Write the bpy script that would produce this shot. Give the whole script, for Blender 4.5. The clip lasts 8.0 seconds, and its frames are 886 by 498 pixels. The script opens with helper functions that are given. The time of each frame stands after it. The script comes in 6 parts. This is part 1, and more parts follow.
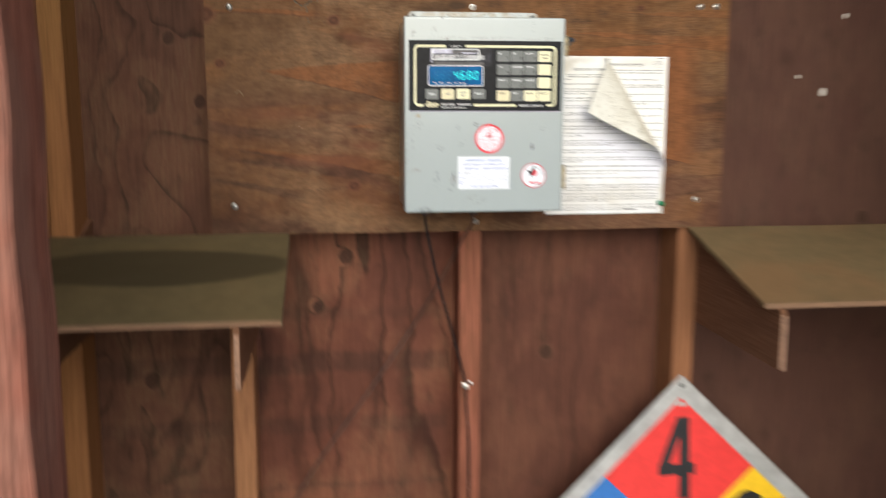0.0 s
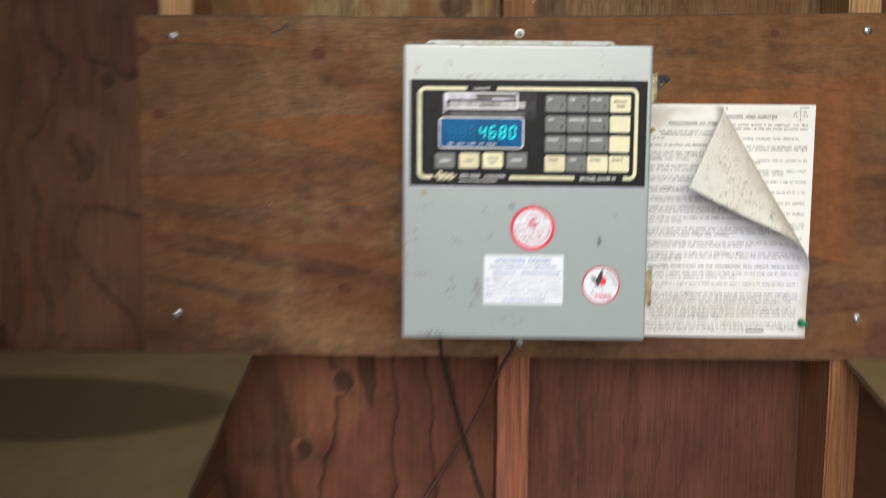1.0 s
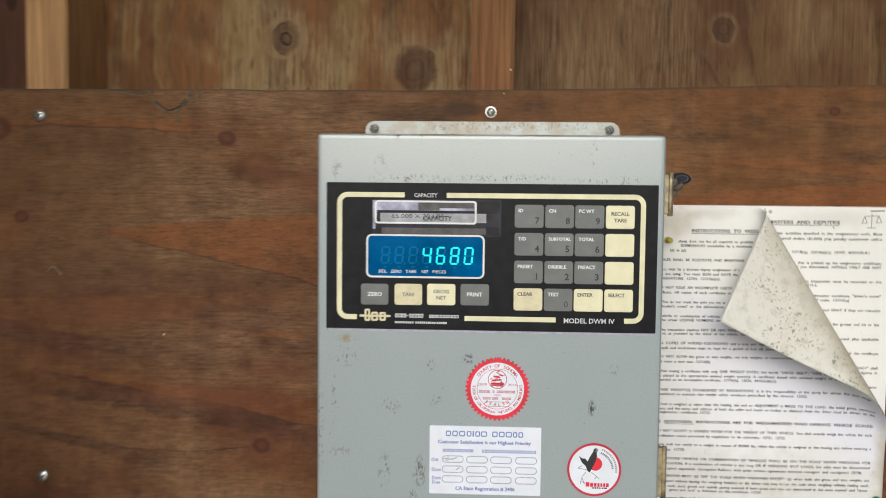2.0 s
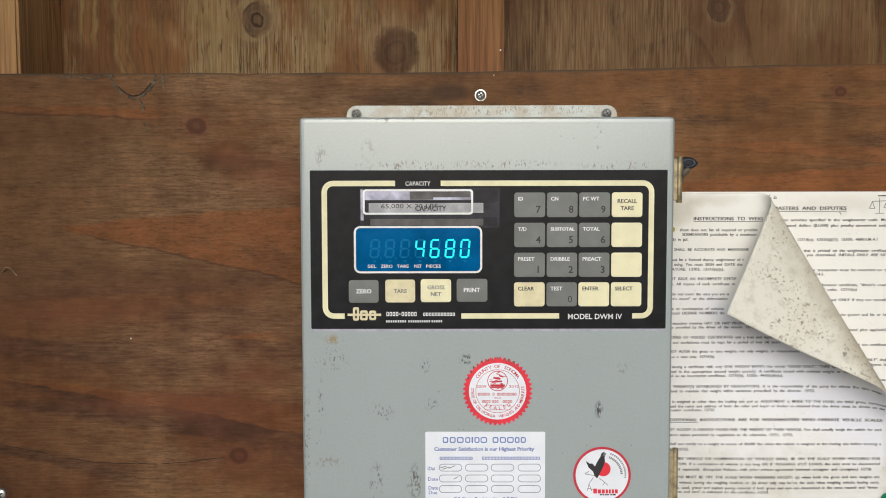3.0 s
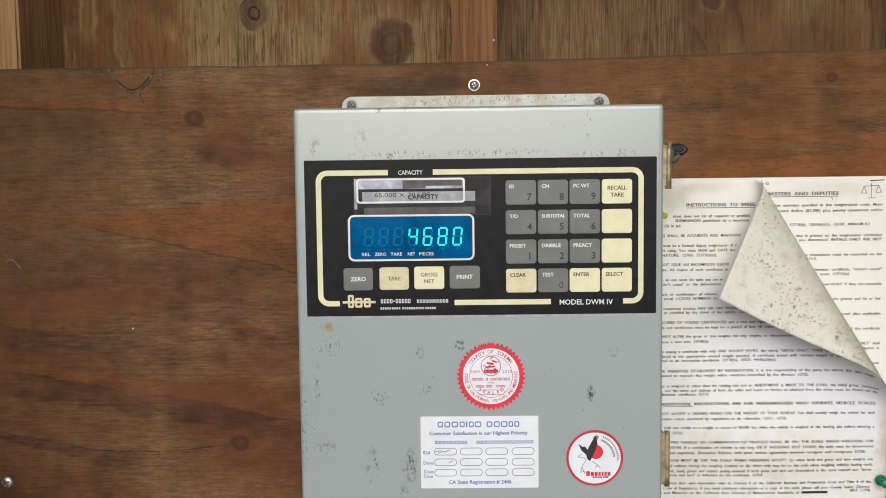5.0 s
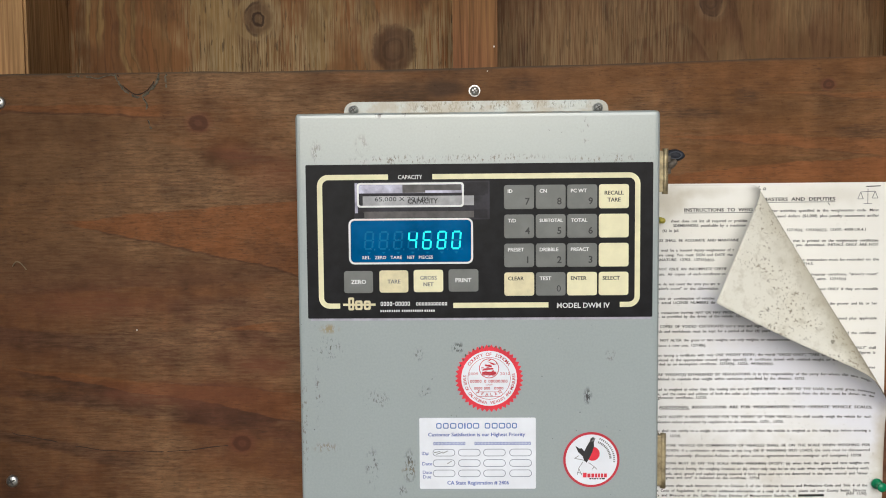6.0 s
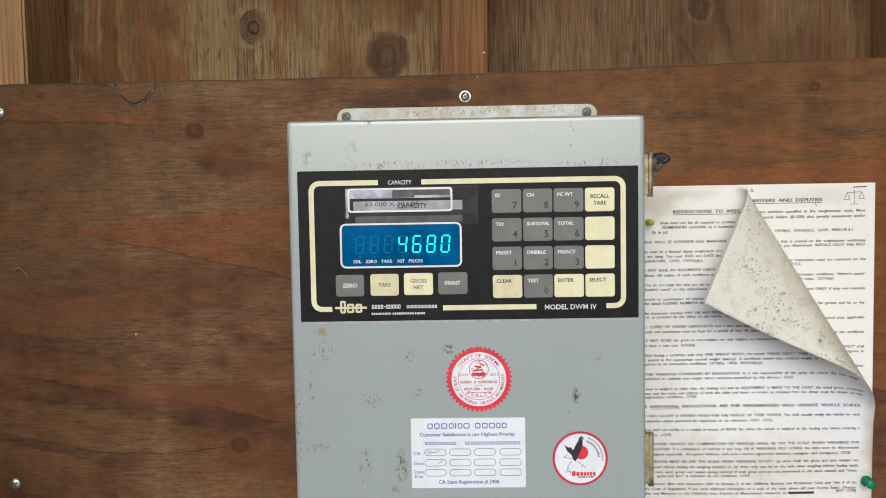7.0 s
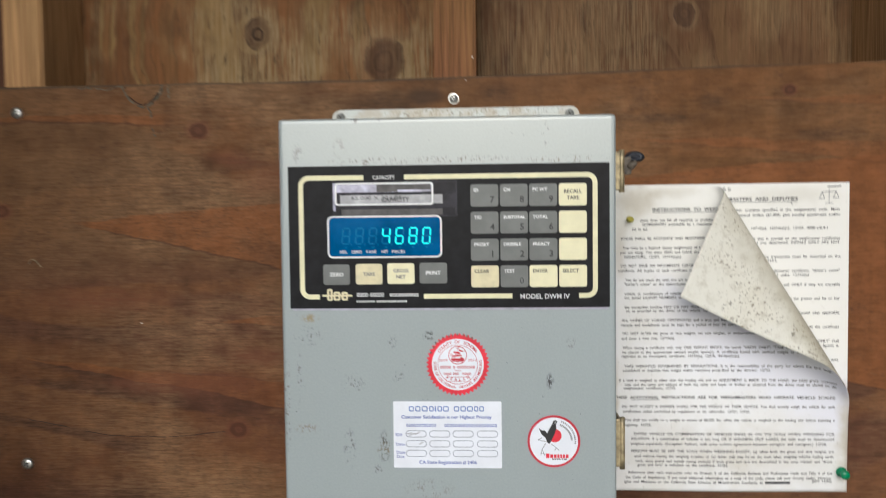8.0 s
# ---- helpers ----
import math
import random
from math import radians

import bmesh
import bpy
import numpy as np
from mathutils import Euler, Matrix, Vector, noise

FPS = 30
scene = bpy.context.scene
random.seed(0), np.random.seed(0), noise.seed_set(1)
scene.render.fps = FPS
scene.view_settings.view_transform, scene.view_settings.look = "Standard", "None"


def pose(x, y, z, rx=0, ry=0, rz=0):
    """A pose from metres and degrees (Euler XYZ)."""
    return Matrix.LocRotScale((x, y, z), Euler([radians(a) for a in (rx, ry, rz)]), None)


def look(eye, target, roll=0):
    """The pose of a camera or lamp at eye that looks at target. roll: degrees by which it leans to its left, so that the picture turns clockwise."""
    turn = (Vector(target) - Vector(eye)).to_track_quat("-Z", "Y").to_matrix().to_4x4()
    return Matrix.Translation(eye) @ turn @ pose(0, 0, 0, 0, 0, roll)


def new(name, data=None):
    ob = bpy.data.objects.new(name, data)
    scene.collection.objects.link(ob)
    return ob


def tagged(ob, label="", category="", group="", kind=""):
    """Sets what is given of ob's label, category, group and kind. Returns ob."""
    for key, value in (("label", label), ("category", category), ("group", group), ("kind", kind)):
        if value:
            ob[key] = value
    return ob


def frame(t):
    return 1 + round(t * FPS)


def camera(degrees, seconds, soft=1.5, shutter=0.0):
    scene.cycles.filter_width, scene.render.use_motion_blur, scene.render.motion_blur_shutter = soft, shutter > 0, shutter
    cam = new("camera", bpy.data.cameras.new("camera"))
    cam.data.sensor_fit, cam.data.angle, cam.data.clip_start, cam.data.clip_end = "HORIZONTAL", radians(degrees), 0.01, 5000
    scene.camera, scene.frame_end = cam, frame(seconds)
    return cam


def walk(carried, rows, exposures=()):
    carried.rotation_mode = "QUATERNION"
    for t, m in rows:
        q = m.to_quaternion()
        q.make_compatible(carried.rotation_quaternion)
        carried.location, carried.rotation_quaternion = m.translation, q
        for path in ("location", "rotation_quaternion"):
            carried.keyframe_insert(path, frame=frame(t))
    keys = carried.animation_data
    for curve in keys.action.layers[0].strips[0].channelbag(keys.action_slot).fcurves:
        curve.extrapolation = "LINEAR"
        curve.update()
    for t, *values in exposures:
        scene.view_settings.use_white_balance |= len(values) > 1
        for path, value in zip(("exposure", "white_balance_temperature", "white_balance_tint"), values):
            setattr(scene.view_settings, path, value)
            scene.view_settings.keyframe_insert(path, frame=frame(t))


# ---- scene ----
cam = camera(52.5, 8.0, soft=1.0, shutter=0.9)
PATH = [
    (0, (0.012, -0.051, 1.517), (0.257, 1.909, 1.2), 0.1),
    (0.1, (0.04, -0.015, 1.524), (0.224, 1.952, 1.212), -0.7),
    (0.2, (0.06, 0.023, 1.516), (0.201, 1.997, 1.223), -0.7),
    (0.4, (0.11, 0.129, 1.506), (0.147, 2.114, 1.264), -0.1),
    (0.5, (0.128, 0.188, 1.508), (0.131, 2.176, 1.289), 0.5),
    (0.6, (0.134, 0.254, 1.509), (0.144, 2.242, 1.292), 0.8),
    (0.8, (0.156, 0.351, 1.532), (0.177, 2.339, 1.315), 0.4),
    (0.9, (0.167, 0.392, 1.528), (0.147, 2.381, 1.321), 0.5),
    (1, (0.178, 0.433, 1.538), (0.161, 2.422, 1.332), 0.5),
    (1.2, (0.202, 0.506, 1.552), (0.187, 2.499, 1.392), -0.0),
    (1.3, (0.215, 0.538, 1.565), (0.176, 2.534, 1.446), 0.3),
    (1.5, (0.248, 0.604, 1.599), (0.127, 2.599, 1.525), 1.3),
    (1.7, (0.258, 0.658, 1.605), (0.14, 2.652, 1.504), 1.7),
    (2, (0.253, 0.705, 1.606), (0.158, 2.699, 1.49), 0.6),
    (2.2, (0.234, 0.721, 1.605), (0.199, 2.717, 1.483), -0.0),
    (3.3, (0.228, 0.759, 1.601), (0.22, 2.754, 1.47), -0.1),
    (3.5, (0.231, 0.761, 1.601), (0.213, 2.756, 1.464), 0.0),
    (4, (0.235, 0.758, 1.6), (0.219, 2.753, 1.461), 0.0),
    (4.5, (0.241, 0.753, 1.599), (0.218, 2.748, 1.455), -0.3),
    (4.7, (0.238, 0.747, 1.599), (0.217, 2.742, 1.454), -0.6),
    (5.8, (0.245, 0.74, 1.598), (0.2, 2.734, 1.461), -0.6),
    (6, (0.244, 0.735, 1.599), (0.203, 2.73, 1.464), -0.5),
    (6.5, (0.251, 0.734, 1.597), (0.208, 2.728, 1.457), -0.9),
    (7, (0.257, 0.723, 1.601), (0.2, 2.718, 1.47), -1.0),
    (7.5, (0.272, 0.71, 1.597), (0.203, 2.705, 1.467), -1.1),
    (7.8, (0.286, 0.703, 1.593), (0.197, 2.697, 1.46), -1.2),
    (8, (0.294, 0.687, 1.587), (0.173, 2.681, 1.485), -0.7),
]

EXPOSURES = [(0.0, 0.20, 5950, 5), (0.5, 0.02, 5950, 5), (1.0, -0.08, 5850, 5), (1.5, -0.36, 5750, 5), (2.0, -0.21, 5850, 5), (3.5, -0.22, 5950, 5), (6.5, -0.22, 5850, 5), (8.0, -0.20, 5750, 5)]
walk(cam, [(t, look(eye, target, roll)) for t, eye, target, roll in PATH], EXPOSURES)

# ---- light: an overcast sky in front of the open shed, brightest to the front right ----
world = bpy.data.worlds.new("overcast_sky")
world.use_nodes = True
sky = world.node_tree.nodes.new("ShaderNodeTexSky")
sky.sky_type, sky.sun_disc = "NISHITA", False
sky.sun_elevation, sky.sun_rotation = radians(27), radians(181)
sky.dust_density = 4.0
world.node_tree.links.new(sky.outputs[0], world.node_tree.nodes["Background"].inputs[0])
world.node_tree.nodes["Background"].inputs[1].default_value = 0.13
scene.world = world
sun_data = bpy.data.lights.new("sun", "SUN")
sun_data.energy, sun_data.angle, sun_data.color = 1.25, radians(52), (0.98, 0.98, 1.0)
sun = new("sun", sun_data)
sun.matrix_world = look((-0.2, -5.0, 4.1), (0.3, 1.5, 1.4))


# ---- materials ----
def material(name):
    m = bpy.data.materials.new(name)
    m.use_nodes = True
    return m, m.node_tree, m.node_tree.nodes["Principled BSDF"]


def put(nt, socket, value):
    if isinstance(value, bpy.types.NodeSocket):
        nt.links.new(value, socket)
    elif value is not None:
        socket.default_value = value


def node(nt, kind, *values, **settings):
    n = nt.nodes.new("ShaderNode" + kind)
    for key, value in settings.items():
        if key == "operation":
            n.operation = value
        elif key == "interp":
            n.interpolation_type = value
    for i, value in enumerate(values):
        put(nt, n.inputs[i], value)
    return n


def maths(nt, operation, a, b=None, c=None):
    return node(nt, "Math", a, b, c, operation=operation).outputs[0]


def smooth(nt, value, a, b, lo=0.0, hi=1.0):
    n = node(nt, "MapRange", value, a, b, lo, hi, interp="SMOOTHSTEP")
    return n.outputs[0]


def mix(nt, factor, a, b, blend="MIX"):
    n = nt.nodes.new("ShaderNodeMix")
    n.data_type, n.blend_type = "RGBA", blend
    put(nt, n.inputs[0], factor)
    put(nt, n.inputs[6], (*a, 1) if isinstance(a, tuple) else a)
    put(nt, n.inputs[7], (*b, 1) if isinstance(b, tuple) else b)
    return n.outputs[2]


def ramp(nt, factor, stops):
    n = nt.nodes.new("ShaderNodeValToRGB")
    put(nt, n.inputs[0], factor)
    while len(n.color_ramp.elements) < len(stops):
        n.color_ramp.elements.new(0.5)
    for e, (at, v) in zip(n.color_ramp.elements, stops):
        e.position, e.color = at, (v, v, v, 1)
    return n.outputs[0]


def noise_at(nt, where, scale, detail=2.0, rough=0.5, distort=0.0):
    n = nt.nodes.new("ShaderNodeTexNoise")
    put(nt, n.inputs["Vector"], where)
    for key, v in (("Scale", scale), ("Detail", detail), ("Roughness", rough), ("Distortion", distort)):
        n.inputs[key].default_value = v
    return n.outputs["Fac"]


def stretched(nt, where, scale):
    n = node(nt, "VectorMath", where, scale, operation="MULTIPLY")
    return n.outputs[0]


def place(nt):
    return nt.nodes.new("ShaderNodeNewGeometry").outputs["Position"]


def bumped(nt, bsdf, height, strength, distance):
    b = nt.nodes.new("ShaderNodeBump")
    b.inputs["Strength"].default_value, b.inputs["Distance"].default_value = strength, distance
    nt.links.new(height, b.inputs["Height"])
    nt.links.new(b.outputs[0], bsdf.inputs["Normal"])


def wood(name, light, dark, grain="z", rings=9.0, spread=(7.0, 0.9), knots=(), vary=0.0, worn=None, rough=0.62, fibre=0.5, line=0.75, band=0.4, reach=10.0, grey=None, low=None, saw=((0.0, 0.0), (0.55, 0.10), (0.85, 0.85), (0.95, 1.0), (1.0, 0.0))):
    """Softwood: growth rings as drawn-out loops, fibre along the grain, knots at (x, z, radius)."""
    m, nt, bsdf = material(name)
    p = place(nt)
    if vary:
        info = nt.nodes.new("ShaderNodeObjectInfo").outputs["Random"]
        p = node(nt, "VectorMath", p, maths(nt, "MULTIPLY", info, vary), operation="ADD").outputs[0]
    su, sv = spread
    along = {"x": (sv, su, su), "y": (su, sv, su), "z": (su, su, sv)}[grain]
    fine = {"x": (reach, 300, 300), "y": (300, reach, 300), "z": (300, 300, reach)}[grain]
    broad = {"x": (1.2, 9, 9), "y": (9, 1.2, 9), "z": (9, 9, 1.2)}[grain]
    field = maths(nt, "MULTIPLY", noise_at(nt, stretched(nt, p, along), 1.0, 2.5, 0.5, 0.35), rings)
    hearts = []
    raw = place(nt)
    for x, z, r in knots:
        d = node(nt, "VectorMath", raw, (x, 0, z), operation="SUBTRACT").outputs[0]
        d = stretched(nt, d, {"x": (0.6, 0, 1.0), "z": (1.0, 0, 0.6)}[grain])
        d = node(nt, "VectorMath", d, operation="LENGTH").outputs["Value"]
        d = maths(nt, "ADD", d, maths(nt, "MULTIPLY", maths(nt, "SUBTRACT", noise_at(nt, raw, 110.0, 3.0), 0.5), r * 0.5))
        field = maths(nt, "ADD", field, smooth(nt, d, r * 2.6, 0.0, 0.0, 0.6))
        hearts.append((smooth(nt, d, r * 1.05, r * 0.85), smooth(nt, d, r * 0.78, r * 0.55), smooth(nt, d, r * 0.32, r * 0.12)))
    ring = ramp(nt, maths(nt, "FRACT", field), saw)
    fib = noise_at(nt, stretched(nt, p, fine), 1.0, 3.0, 0.65)
    wide = noise_at(nt, stretched(nt, p, broad), 1.0, 3.0, 0.6)
    blot = noise_at(nt, p, 5.0, 4.0, 0.6)
    pale = light
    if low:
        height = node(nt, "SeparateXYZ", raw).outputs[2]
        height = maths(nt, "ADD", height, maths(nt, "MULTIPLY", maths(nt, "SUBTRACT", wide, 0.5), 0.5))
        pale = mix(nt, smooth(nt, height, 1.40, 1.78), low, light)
    uneven = smooth(nt, noise_at(nt, stretched(nt, p, tuple(c * 0.6 for c in broad)), 1.0, 2.0), 0.35, 0.65, line * 0.35, line)
    colour = mix(nt, maths(nt, "MULTIPLY", ring, uneven), pale, dark)
    colour = mix(nt, smooth(nt, wide, 0.38, 0.68, 0.0, band), colour, tuple(a * 0.55 + b * 0.45 for a, b in zip(dark, light)))
    if worn:
        colour = mix(nt, smooth(nt, maths(nt, "ADD", maths(nt, "MULTIPLY", blot, 0.5), maths(nt, "MULTIPLY", wide, 0.5)), 0.46, 0.60, 0.0, 0.6), colour, worn)
    if grey:
        silver = noise_at(nt, stretched(nt, p, {"x": (16, 900, 900), "y": (900, 16, 900), "z": (900, 900, 16)}[grain]), 1.0, 3.0, 0.6)
        patch = maths(nt, "MULTIPLY", smooth(nt, blot, 0.42, 0.62), smooth(nt, node(nt, "SeparateXYZ", raw).outputs[2], 1.35, 1.75, 0.25, 1.0))
        colour = mix(nt, maths(nt, "MULTIPLY", smooth(nt, silver, 0.52, 0.66, 0.0, 0.6), patch), colour, grey)
    shade = smooth(nt, fib, 0.25, 0.75, 1.0 - fibre * 0.75, 1.0 + fibre * 0.45)
    tint = nt.nodes.new("ShaderNodeCombineColor")
    for i in range(3):
        nt.links.new(shade, tint.inputs[i])
    colour = mix(nt, 1.0, colour, tint.outputs[0], "MULTIPLY")
    for outer, inner, pith in hearts:
        colour = mix(nt, maths(nt, "MULTIPLY", outer, 0.8), colour, tuple(c * 0.55 for c in dark))
        colour = mix(nt, maths(nt, "MULTIPLY", inner, 0.75), colour, tuple(a * 0.45 + b * 0.5 for a, b in zip(light, dark)))
        colour = mix(nt, maths(nt, "MULTIPLY", pith, 0.6), colour, tuple(c * 0.6 for c in dark))
    put(nt, bsdf.inputs["Base Color"], colour)
    put(nt, bsdf.inputs["Roughness"], smooth(nt, fib, 0.2, 0.8, rough + 0.1, rough - 0.08))
    bsdf.inputs["Specular IOR Level"].default_value = 0.12
    bumped(nt, bsdf, maths(nt, "ADD", maths(nt, "MULTIPLY", fib, 0.6), maths(nt, "MULTIPLY", ring, 0.25)), 0.35, 0.0015)
    return m


def plain(name, colour, rough=0.5, metal=0.0, grain=0.12, scale=60.0, bump=0.0, spec=0.5, coat=0.0):
    m, nt, bsdf = material(name)
    n = noise_at(nt, place(nt), scale, 4.0, 0.6)
    lo, hi = tuple(c * (1 - grain) for c in colour), tuple(min(1.0, c * (1 + grain)) for c in colour)
    put(nt, bsdf.inputs["Base Color"], mix(nt, smooth(nt, n, 0.3, 0.7), lo, hi))
    put(nt, bsdf.inputs["Roughness"], smooth(nt, n, 0.2, 0.8, max(0.02, rough - 0.06), min(1.0, rough + 0.06)))
    bsdf.inputs["Metallic"].default_value = metal
    bsdf.inputs["Specular IOR Level"].default_value = spec
    bsdf.inputs["Coat Weight"].default_value = coat
    if bump:
        bumped(nt, bsdf, n, bump, 0.001)
    return m


def glowing(name, colour, strength):
    m, nt, bsdf = material(name)
    bsdf.inputs["Base Color"].default_value = (*[c * 0.3 for c in colour], 1)
    bsdf.inputs["Emission Color"].default_value = (*colour, 1)
    bsdf.inputs["Emission Strength"].default_value = strength
    return m


X0, Z0 = 0.255, 1.652   # middle of the indicator's top edge
BOARD, STUD, WALL, LID = 1.500, 1.512, 1.600, 1.366


def at(x, d):
    """Millimetres right of and below the middle of the indicator's top edge, as x and z in the world."""
    return X0 + x / 1000, Z0 - d / 1000


def grey_of(nt, shade):
    tint = nt.nodes.new("ShaderNodeCombineColor")
    for k in range(3):
        nt.links.new(shade, tint.inputs[k])
    return tint.outputs[0]


def around(nt, p, x, d, wide, tall, ragged=0.0, scale=90.0):
    """Distance from a place on the wall, 1 at the rim of an ellipse of that half width and half height in mm."""
    x, z = at(x, d)
    v = node(nt, "VectorMath", p, (x, 0, z), operation="SUBTRACT").outputs[0]
    v = node(nt, "VectorMath", stretched(nt, v, (1000 / wide, 0, 1000 / tall)), operation="LENGTH").outputs["Value"]
    if ragged:
        v = maths(nt, "ADD", v, maths(nt, "MULTIPLY", maths(nt, "SUBTRACT", noise_at(nt, p, scale, 3.0), 0.5), ragged))
    return v


def times(nt, *values):
    out = values[0]
    for v in values[1:]:
        out = maths(nt, "MULTIPLY", out, v)
    return out


def sheath_ply():
    """Old fir plywood, grain upright: wavy dark growth lines, orange and olive tongues, weathered fibre with fine checks, knots."""
    m, nt, bsdf = material("sheathing_plywood")
    p = place(nt)
    xyz = node(nt, "SeparateXYZ", p)
    east = smooth(nt, xyz.outputs[0], 0.655, 0.665)
    high = times(nt, smooth(nt, xyz.outputs[2], 1.58, 1.72), smooth(nt, xyz.outputs[0], -0.155, -0.145), smooth(nt, xyz.outputs[0], 0.665, 0.655))
    sway = maths(nt, "SUBTRACT", noise_at(nt, stretched(nt, p, (7.0, 7.0, 8.0)), 1.0, 3.0, 0.55), 0.5)
    offset = nt.nodes.new("ShaderNodeCombineXYZ")
    nt.links.new(maths(nt, "MULTIPLY", sway, 0.058), offset.inputs[0])
    q = node(nt, "VectorMath", p, offset.outputs[0], operation="ADD").outputs[0]
    field = maths(nt, "MULTIPLY", noise_at(nt, stretched(nt, q, (5.2, 5.2, 0.85)), 1.0, 2.0, 0.45, 0.5), 9.0)
    knots = ((-203, -110, 12), (-74, -80, 18), (226, -119, 9), (-271, 506, 10), (-217, 412, 11), (164, 608, 10), (-577, 638, 12), (799, 352, 9), (-470, 130, 9), (-520, 20, 8))
    rounds = [around(nt, p, x, d, r, r * 1.2, 0.36, 70.0) for x, d, r in knots]
    for v in rounds:
        field = maths(nt, "ADD", field, smooth(nt, v, 2.0, 0.6, 0.0, 0.6))
    saw = maths(nt, "FRACT", field)
    line = ramp(nt, saw, ((0.0, 0.0), (0.45, 0.0), (0.78, 0.30), (0.92, 1.0), (0.97, 0.9), (1.0, 0.0)))
    tongue = ramp(nt, saw, ((0.0, 0.0), (0.22, 0.0), (0.34, 0.85), (0.95, 1.0), (1.0, 0.0)))
    wide = noise_at(nt, stretched(nt, p, (10.0, 10.0, 1.6)), 1.0, 4.0, 0.6)
    blot = noise_at(nt, stretched(nt, p, (5.0, 5.0, 3.6)), 1.0, 5.0, 0.62)
    spots = noise_at(nt, stretched(nt, p, (30.0, 30.0, 12.0)), 1.0, 5.0, 0.65)
    fibre = noise_at(nt, stretched(nt, p, (260.0, 260.0, 9.0)), 1.0, 3.0, 0.65)
    checks = noise_at(nt, stretched(nt, p, (360.0, 360.0, 40.0)), 1.0, 2.5, 0.55)
    grey = noise_at(nt, stretched(nt, p, (700.0, 700.0, 24.0)), 1.0, 3.0, 0.6)
    low = mix(nt, smooth(nt, blot, 0.35, 0.65), (0.110, 0.041, 0.026), (0.190, 0.069, 0.040))
    low = mix(nt, smooth(nt, wide, 0.50, 0.66, 0.0, 0.55), low, (0.076, 0.030, 0.020))
    up = mix(nt, smooth(nt, wide, 0.36, 0.60), (0.255, 0.160, 0.064), (0.165, 0.096, 0.037))
    up = mix(nt, times(nt, tongue, smooth(nt, blot, 0.40, 0.60, 0.95, 0.55)), up, (0.180, 0.080, 0.030))
    low = mix(nt, times(nt, east, 0.8), low, mix(nt, smooth(nt, spots, 0.35, 0.65), (0.070, 0.041, 0.033), (0.100, 0.058, 0.046)))
    low = mix(nt, smooth(nt, xyz.outputs[0], -0.145, -0.155, 0.0, 0.6), low, mix(nt, smooth(nt, spots, 0.35, 0.65), (0.066, 0.035, 0.021), (0.108, 0.056, 0.034)))
    low = mix(nt, smooth(nt, xyz.outputs[0], 0.250, 0.262, 0.0, 0.62), low, (0.078, 0.033, 0.022))
    ruddy = mix(nt, smooth(nt, wide, 0.36, 0.60), (0.150, 0.080, 0.036), (0.105, 0.052, 0.024))
    up = mix(nt, times(nt, smooth(nt, xyz.outputs[0], 0.250, 0.262), 0.85), up, ruddy)
    patch = noise_at(nt, stretched(nt, p, (17.0, 17.0, 6.0)), 1.0, 5.0, 0.65)
    up = mix(nt, smooth(nt, patch, 0.50, 0.66, 0.0, 0.50), up, (0.215, 0.138, 0.066))
    up = mix(nt, smooth(nt, patch, 0.47, 0.34, 0.0, 0.50), up, (0.080, 0.042, 0.020))
    # tongues of orange heartwood between the weathered bands, in mm from the indicator's middle
    along = maths(nt, "MULTIPLY", maths(nt, "SUBTRACT", node(nt, "SeparateXYZ", q).outputs[0], X0), 1000.0)
    ragged = maths(nt, "MULTIPLY", maths(nt, "SUBTRACT", noise_at(nt, stretched(nt, p, (190.0, 190.0, 22.0)), 1.0, 4.0, 0.65), 0.5), 9.0)
    along = maths(nt, "ADD", along, ragged)
    for bx, half in ((-383, 4), (-363, 3.2), (-349, 3.2), (-325, 2.6), (-303, 3.6), (-276, 8), (-176, 6), (-113, 3.6), (-90, 2.2), (-38, 14)):
        off = maths(nt, "ABSOLUTE", maths(nt, "SUBTRACT", along, float(bx)))
        up = mix(nt, times(nt, smooth(nt, off, half + 2.5, half - 0.5), smooth(nt, blot, 0.35, 0.65, 0.55, 0.95)), up, (0.185, 0.080, 0.028))
        up = mix(nt, times(nt, smooth(nt, maths(nt, "ABSOLUTE", maths(nt, "SUBTRACT", off, half + 1.0)), 1.3, 0.2), 0.45), up, (0.095, 0.048, 0.022))
    # rubbed level stains on the lower sheathing
    level = maths(nt, "ADD", maths(nt, "MULTIPLY", maths(nt, "SUBTRACT", Z0, xyz.outputs[2]), 1000.0), maths(nt, "MULTIPLY", sway, 24.0))
    for bd, half, force in ((615, 20, 0.60), (736, 16, 0.45), (520, 12, 0.30), (858, 6, 0.5)):
        inside = smooth(nt, maths(nt, "ABSOLUTE", maths(nt, "SUBTRACT", level, float(bd))), half + 6.0, half - 8.0)
        low = mix(nt, times(nt, inside, smooth(nt, spots, 0.34, 0.52, 0.35, 1.0), smooth(nt, xyz.outputs[0], 0.235, 0.215), force), low, (0.064, 0.030, 0.021))
    # broad dark growth figure of the bay beside the doubled studs
    west = smooth(nt, xyz.outputs[0], -0.145, -0.155)
    loops = maths(nt, "FRACT", maths(nt, "MULTIPLY", noise_at(nt, stretched(nt, q, (6.0, 6.0, 1.9)), 1.0, 2.5, 0.5, 0.7), 9.0))
    figure = ramp(nt, loops, ((0.0, 0.0), (0.60, 0.0), (0.82, 0.30), (0.93, 1.0), (0.97, 0.9), (1.0, 0.0)))
    low = mix(nt, times(nt, west, figure, smooth(nt, spots, 0.35, 0.60, 0.25, 0.75)), low, (0.030, 0.014, 0.009))
    colour = mix(nt, high, low, up)
